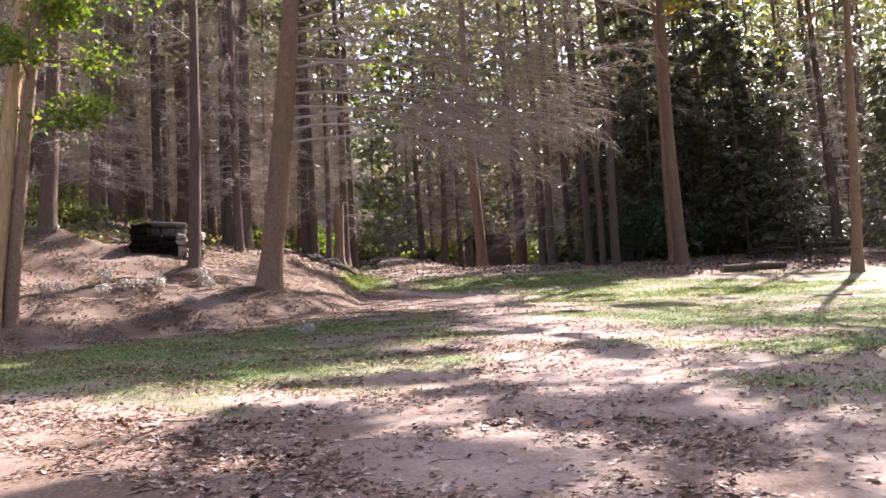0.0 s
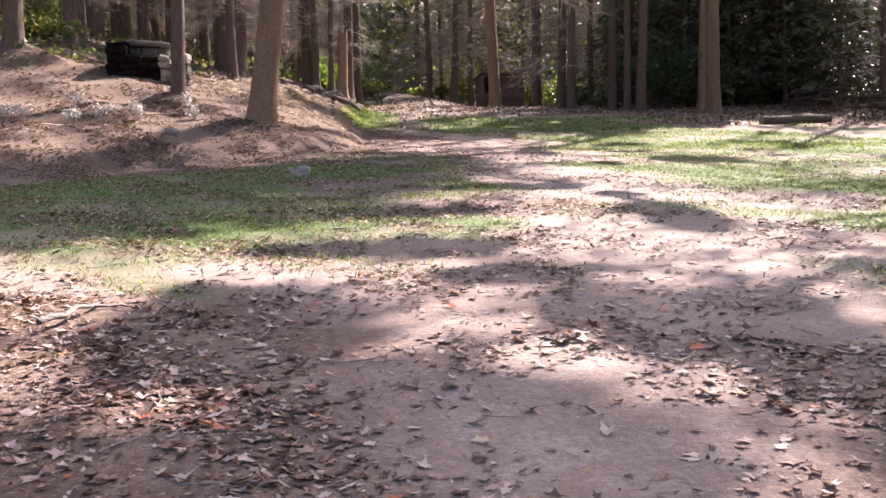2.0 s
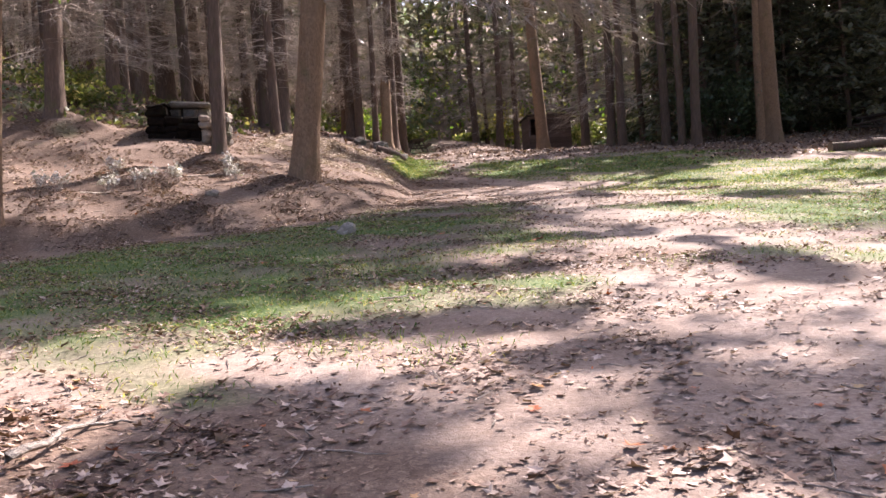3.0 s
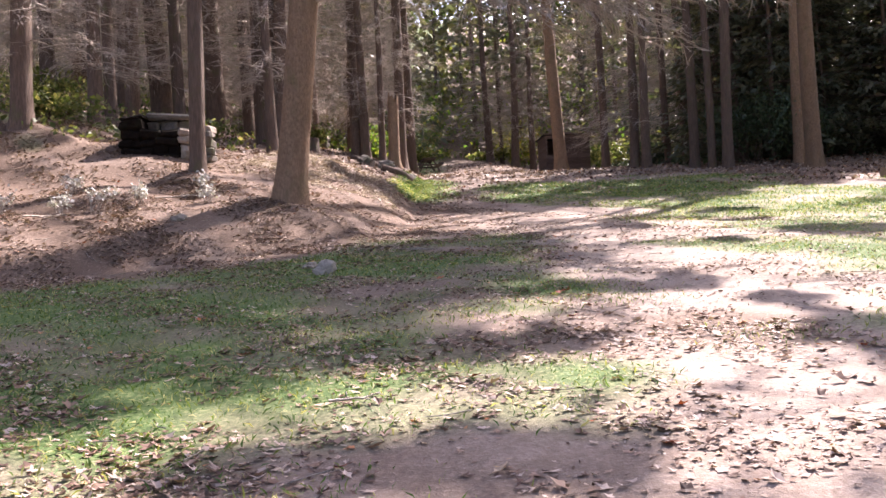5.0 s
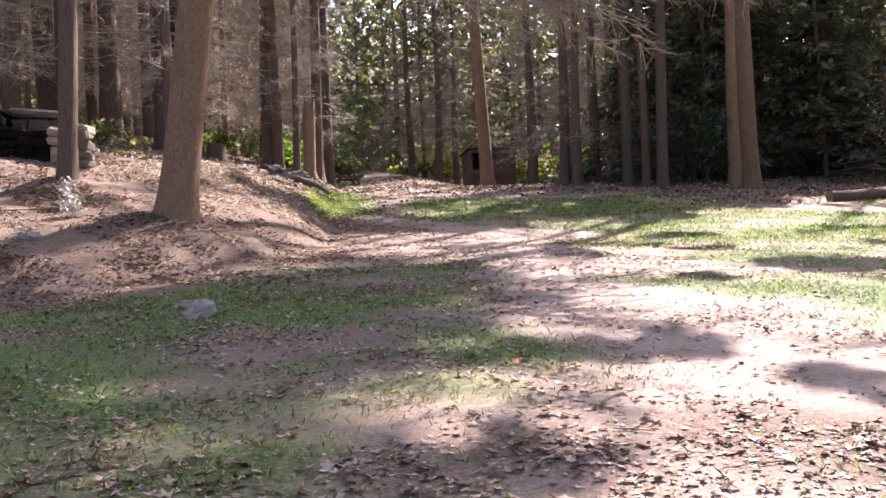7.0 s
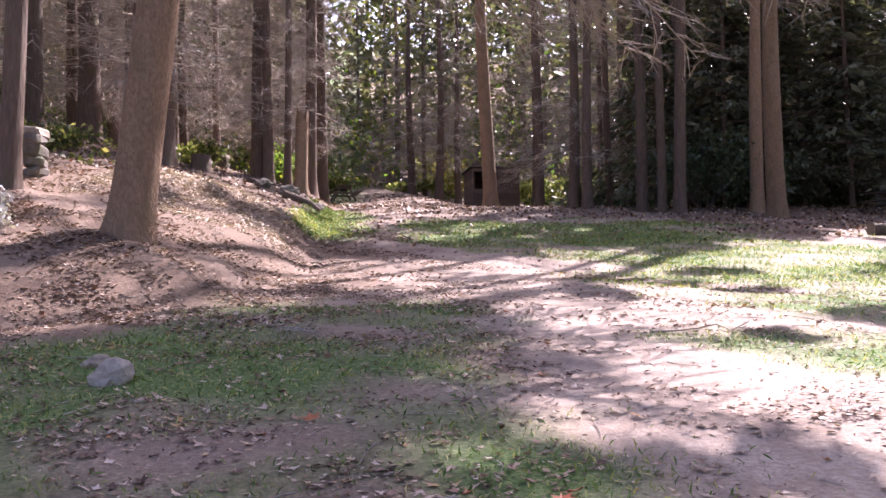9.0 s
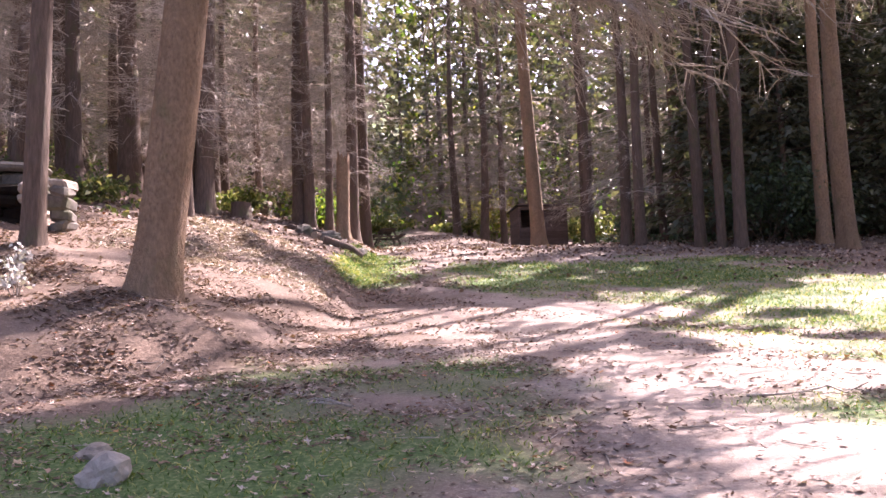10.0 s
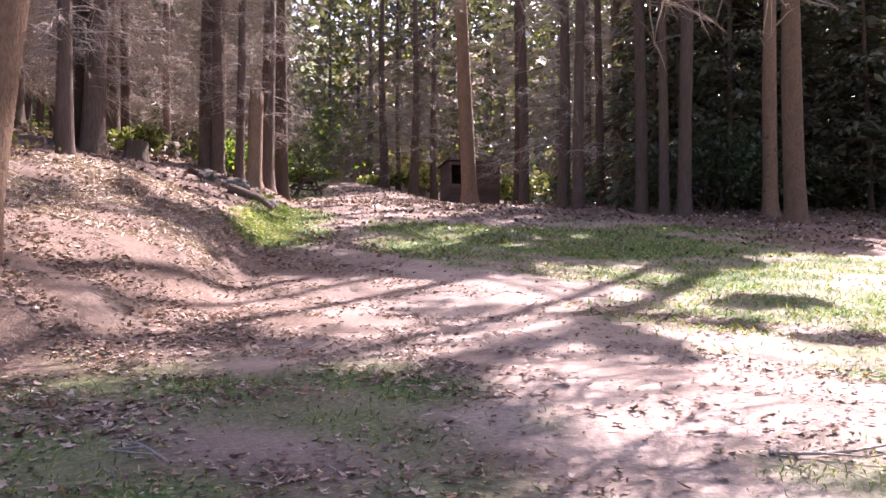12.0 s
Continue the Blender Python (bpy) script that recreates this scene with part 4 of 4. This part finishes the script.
def rock(x, y, turn, size, seed, label, mat=ROCK):
    bm = bmesh.new()
    bmesh.ops.create_icosphere(bm, subdivisions=3, radius=1.0)
    off = Vector((seed * 1.7, seed * 0.9, 0))
    for v in bm.verts:
        c = v.co.copy()
        n = noise.noise(c * 0.9 + off) * 0.55 + noise.noise(c * 2.3 + off) * 0.22 + noise.noise(c * 6 + off) * 0.05
        v.co = Vector((c.x * (1 + n) * size[0], c.y * (1 + n) * size[1], (c.z * (1 + 0.8 * n) + 0.2 * c.x) * size[2]))
    me = bpy.data.meshes.new("rock")
    bm.to_mesh(me)
    bm.free()
    me.materials.append(mat)
    ob = new("rock", me)
    ob.matrix_world = on_land(x, y, turn) @ pose(0, 0, size[2] * 0.3)
    return tagged(ob, label, "rock")


rock(-1.72, 17.15, 25, (0.135, 0.12, 0.125), 1, "pale angular rock sitting in the grass")
rock(-2.02, 17.75, 70, (0.13, 0.09, 0.06), 2, "flat grey rock beside a larger rock")
rock(-4.9, 21.0, 10, (0.14, 0.10, 0.08), 3, "small pale stone on the leafy bank")
rock(-2.6, 36.9, 10, (0.35, 0.3, 0.22), 4, "mossy boulder among fallen logs", STONE)
rock(-3.4, 37.4, 50, (0.3, 0.26, 0.2), 5, "mossy boulder behind fallen logs", STONE)
rock(-1.7, 37.6, 80, (0.28, 0.2, 0.16), 6, "small boulder beside a broken trunk", STONE)


def maple_leaf(m, seed, label):
    rng = random.Random(seed)
    bm = bmesh.new()
    tips = [(0, 1.0), (0.28, 0.42), (0.85, 0.52), (0.42, 0.08), (0.62, -0.42), (0.12, -0.28), (0, -0.75), (-0.12, -0.28), (-0.62, -0.42), (-0.42, 0.08), (-0.85, 0.52), (-0.28, 0.42)]
    ring = [bm.verts.new((x, y, 0.18 * (abs(x) + abs(y)) * rng.uniform(0.2, 1.3))) for x, y in tips]
    mid = bm.verts.new((0, 0, 0))
    for a, b in zip(ring, ring[1:] + ring[:1]):
        bm.faces.new((mid, a, b))
    me = bpy.data.meshes.new("maple_leaf")
    bm.to_mesh(me)
    bm.free()
    me.materials.append(RED_LEAF)
    ob = new("maple_leaf", me)
    ob.matrix_world = m
    return tagged(ob, label, "leaf", "bright fallen maple leaves")


RED_LEAF, tr, b = material("orange_leaf", 0.6)
info = tr.nodes.new("ShaderNodeObjectInfo")
tr.links.new(mixed(tr, noise_tex(tr, coords(tr), 3.0, 3), ramp(tr, info.outputs["Random"], [(0, (0.36, 0.07, 0.03)), (0.6, (0.48, 0.15, 0.04)), (1, (0.50, 0.28, 0.06))]),
                   (0.22, 0.07, 0.04)), b.inputs["Base Color"])
leaf_rng = random.Random(3)
for x, y in [(-1.85, 7.55), (-1.75, 7.7), (-2.2, 7.05), (0.59, 7.35), (0.95, 13.4), (1.0, 14.6), (1.08, 14.7), (1.74, 15.87), (-0.55, 10.2), (0.3, 8.3), (1.9, 10.6),
             (2.0, 13.2), (2.2, 12.9), (3.9, 21.2), (2.6, 19.2), (-1.6, 12.6), (0.1, 11.6), (1.5, 17.4), (-0.2, 16.0)]:
    maple_leaf(on_land(x, y) @ pose(0, 0, 0.02, leaf_rng.uniform(-15, 15), leaf_rng.uniform(-15, 15), leaf_rng.uniform(0, 360)) @ Matrix.Diagonal((*[leaf_rng.uniform(0.055, 0.085)] * 3, 1)),
               leaf_rng.random(), "bright orange-red fallen maple leaf on the ground")


def weed(x, y, seed, tall):
    rng = np.random.default_rng(seed)
    root = thing("pale_weed", on_land(x, y), "pale bleached weed stalks on the sunlit bank", "weed", "pale weeds on the bank")
    tb, tips = Tubes(), []
    for k in range(7):
        w = np.array([rng.normal() * 0.3, rng.normal() * 0.3, 1.0])
        tips += bough(tb, rng, np.array([rng.normal() * 0.05, rng.normal() * 0.05, 0]), w, tall * rng.uniform(0.6, 1.1), 0.005, 1, 0.05, 5, 4)
    tagged(tb.build("stalkwork", BARK_DEAD, root), kind="stuff")
    tp = np.array([t for t, _ in tips])
    c = tp[rng.integers(0, len(tp), 160)] + rng.normal(size=(160, 3)) * 0.04
    v, f = leaf_quads(c, rng.normal(size=(160, 3)), 0.06, 0.35, rng)
    mesh_object("leaves", v, f, PALE_LEAF, root)


PALE_LEAF = leaf_material("bleached_leaves", [(0, (0.42, 0.39, 0.36)), (1, (0.68, 0.65, 0.62))], 0.1, 0.5, (1.0, 1.0, 1.0))
for k, (x, y) in enumerate([(-7.4, 22.3), (-5.1, 23.1), (-7.9, 20.6), (-8.4, 20.9), (-5.9, 21.8), (-6.6, 21.4), (-7.1, 21.2), (-4.7, 22.3)]):
    weed(x, y, 90 + k, 0.32 + 0.06 * (k % 3))


# ---------------------------------------------------------------- built things
def fireplace(m, label):
    """Old campground fireplace of mortared fieldstone: two cheeks, a high back and a low sooty front with its shade in
    the colour.
    """
    rng = random.Random(17)
    root = thing("stone_fireplace", m, label, "fireplace")

    def courses(x0, x1, y0, y1, top, mat, h):
        z = -0.35
        while z < top - 0.04:
            hh = min(h * rng.uniform(0.7, 1.3), top - z)
            x = x0 - rng.uniform(0, 0.05)
            while x < x1 - 0.05:
                w = min(rng.uniform(0.2, 0.46), x1 - x)
                if x1 - x - w < 0.15:
                    w = x1 - x
                out = rng.uniform(-0.06, 0.05)
                part("stone", slab((w + 0.02, y1 - y0, hh + 0.02), (x + w / 2, (y0 + y1) / 2 + out, z + hh / 2), (rng.uniform(-4, 4), rng.uniform(-7, 7), rng.uniform(-4, 4)),
                                   0.055, 0.05, rng), mat, root)
                x += w
            z += hh

    courses(-1.1, -0.62, 0.0, 1.1, 0.98, SOOT_SHADE, 0.24)
    courses(-0.62, 0.35, 0.72, 1.15, 1.0, STONE, 0.26)
    courses(-0.62, 0.28, 0.0, 0.4, 0.66, SOOT_SHADE, 0.22)
    courses(0.28, 0.52, 0.0, 0.72, 0.66, ROCK, 0.2)
    courses(0.72, 1.0, 0.1, 0.62, 0.62, STONE, 0.2)
    part("cap_slab", slab((1.05, 0.62, 0.15), (-0.12, 0.86, 1.08), (4, 3.5, 4), 0.05, 0.05, rng), STONE, root, "flat mossy stone cap")
    part("cheek_cap", slab((0.5, 1.1, 0.14), (-0.84, 0.55, 1.0), (2, -9, 3), 0.05, 0.05, rng), SOOT_SHADE, root, "flat dark stone cap")
    part("cheek_cap", slab((0.34, 0.5, 0.13), (0.86, 0.36, 0.66), (3, 5, -8), 0.04, 0.04, rng), ROCK, root, "pale stone cap")
    return root


fp = fireplace(on_land(-6.75, 25.9, 4), "old mossy stone fireplace with a sooty, shaded front")
fp2 = copy_thing(fp, on_land(-7.3, 47.2, -8))
tagged(fp2, "dark stone fireplace among trunks up the bank")


def stump(m, r, tall, label, seed, ragged=False, mat=BARK):
    rng = np.random.default_rng(seed)
    root = thing("stump" if not ragged else "broken_trunk", m, label, "stump")
    s = np.linspace(0, tall, 9)
    a = np.linspace(0, 6.283, 18, endpoint=False)
    lob = 1 + (0.22 * np.exp(-s / 0.25) + 0.03)[:, None] * np.sin(a * 5 + 1) + 0.03 * np.sin(a * 3)
    tb = Tubes()
    pts = np.stack([0.02 * s, 0 * s, s - 0.2], 1)
    tb.add(pts, r * (1 + 0.6 * np.exp(-s / 0.2)), 18, lob)
    ob = tb.build("trunk", mat, root)
    if ragged:
        n = len(ob.data.vertices)
        for k in range(n - 18, n):
            ob.data.vertices[k].co.z += 0.35 * math.sin(k * 1.9) * math.sin(k * 0.7)
    bm = bmesh.new()
    ring = [bm.verts.new((pts[-1][0] + 0.985 * r * lob[-1][k] * math.cos(a[k]), pts[-1][1] + 0.985 * r * lob[-1][k] * math.sin(a[k]), pts[-1][2] - (0.3 if ragged else 0.004))) for k in range(18)]
    bm.faces.new(ring)
    part("cut_top", bm, CUT, root)
    return root


stump(on_land(-5.6, 38.6), 0.31, 0.72, "pale sawn tree stump on the mound", 61)
stump(on_land(-2.45, 39.7), 0.22, 2.9, "broken grey dead trunk beside the path", 62, True, BARK_PALE)


def picnic_table(m, label):
    """A-frame picnic table with two fixed benches; long side along y."""
    root = thing("picnic_table", m, label, "picnic table", "picnic tables")
    for k in range(5):
        part("tabletop_plank", slab((0.142, 1.83, 0.04), (-0.30 + 0.15 * k, 0, 0.75)), TABLE_WOOD, root)
    for side in (-1, 1):
        for k in range(2):
            part("bench_plank", slab((0.142, 1.83, 0.04), (side * (0.60 + 0.15 * k), 0, 0.45)), TABLE_WOOD, root)
    for y in (-0.62, 0.62):
        part("table_batten", slab((0.70, 0.04, 0.09), (0, y, 0.685)), TABLE_WOOD, root)
        part("bench_support", slab((1.48, 0.04, 0.09), (0, y, 0.385)), TABLE_WOOD, root)
        for side in (-1, 1):
            part("leg", slab((0.09, 0.04, 0.86), (side * 0.40, y + 0.042, 0.36), (0, -side * 27, 0)), TABLE_WOOD, root)
    for s in (-1, 1):
        part("brace", slab((0.06, 0.70, 0.04), (0, s * 0.33, 0.53), (s * 32, 0, 0)), TABLE_WOOD, root)
    return root


table = picnic_table(on_land(-1.65, 54.6, 12), "dark weathered A-frame picnic table beside the path")
tagged(copy_thing(table, on_land(17.9, 33.2, 96)), "weathered picnic table in shade at the lawn's edge")
tagged(copy_thing(table, on_land(17.3, 37.0, 20)), "shaded picnic table in front of dark evergreens")


def shed(m):
    """Small board shed: low-pitched roof, boards laid across, open hatch high on one side."""
    root = thing("board_shed", m, "small dark weathered board shed with an open hatch", "shed")
    W, D, HT = 2.85, 2.4, 2.5
    rng = random.Random(4)
    n = 12
    bh = HT / n
    for k in range(n):
        z = bh * (k + 0.5) - 0.1
        x0 = 1.1 if 6 <= k <= 10 else 0.0
        part("front_board", slab((W - x0, 0.028, bh - 0.008), (x0 + (W - x0) / 2, rng.uniform(-0.006, 0.006), z), (rng.uniform(2, 5), 0, rng.uniform(-0.15, 0.15)), 0.004), SHED_WOOD, root)
        if x0:
            part("front_board", slab((0.12, 0.028, bh - 0.008), (0.06, 0, z), (3, 0, 0), 0.004), SHED_WOOD, root)
        for x in (0.0, W):
            part("side_board", slab((0.028, D, bh - 0.008), (x, D / 2 + 0.02, z), (0, rng.uniform(-4, 4), 0), 0.004), SHED_WOOD, root)
        part("back_board", slab((W, 0.04, bh + 0.02), (W / 2, D + 0.04, z), (0, 0, 0), 0.004), SHED_WOOD, root)
    for x in (0.06, 1.12, W - 0.06):
        part("corner_post", slab((0.09, 0.09, HT), (x, 0.07, HT / 2 - 0.1)), SHED_WOOD, root)
    part("hatch_sill", slab((1.08, 0.12, 0.04), (0.56, 0.02, bh * 6 - 0.11)), SHED_WOOD, root)
    part("shed_floor", slab((W - 0.1, D - 0.1, 0.05), (W / 2, D / 2 + 0.03, 0.02)), SHED_WOOD, root)
    part("roof", slab((W + 0.24, D + 0.5, 0.05), (W / 2, D / 2, HT - 0.07), (-1.5, 1.2, 0), 0.01), ROOF, root, "dark flat sheet roof")
    part("fascia", slab((W + 0.24, 0.03, 0.09), (W / 2, -0.25, HT - 0.05), (0, 1.2, 0), 0.005), SHED_WOOD, root)
    return root


ROOF = wood_material("tarred_roof", (0.02, 0.018, 0.018), (0.05, 0.045, 0.045), (3, 3, 3))
shed(pose(5.75, 59.6, min(height(5.75, 59.6), height(8.6, 59.6)) - 0.02, 0, 0, 6))
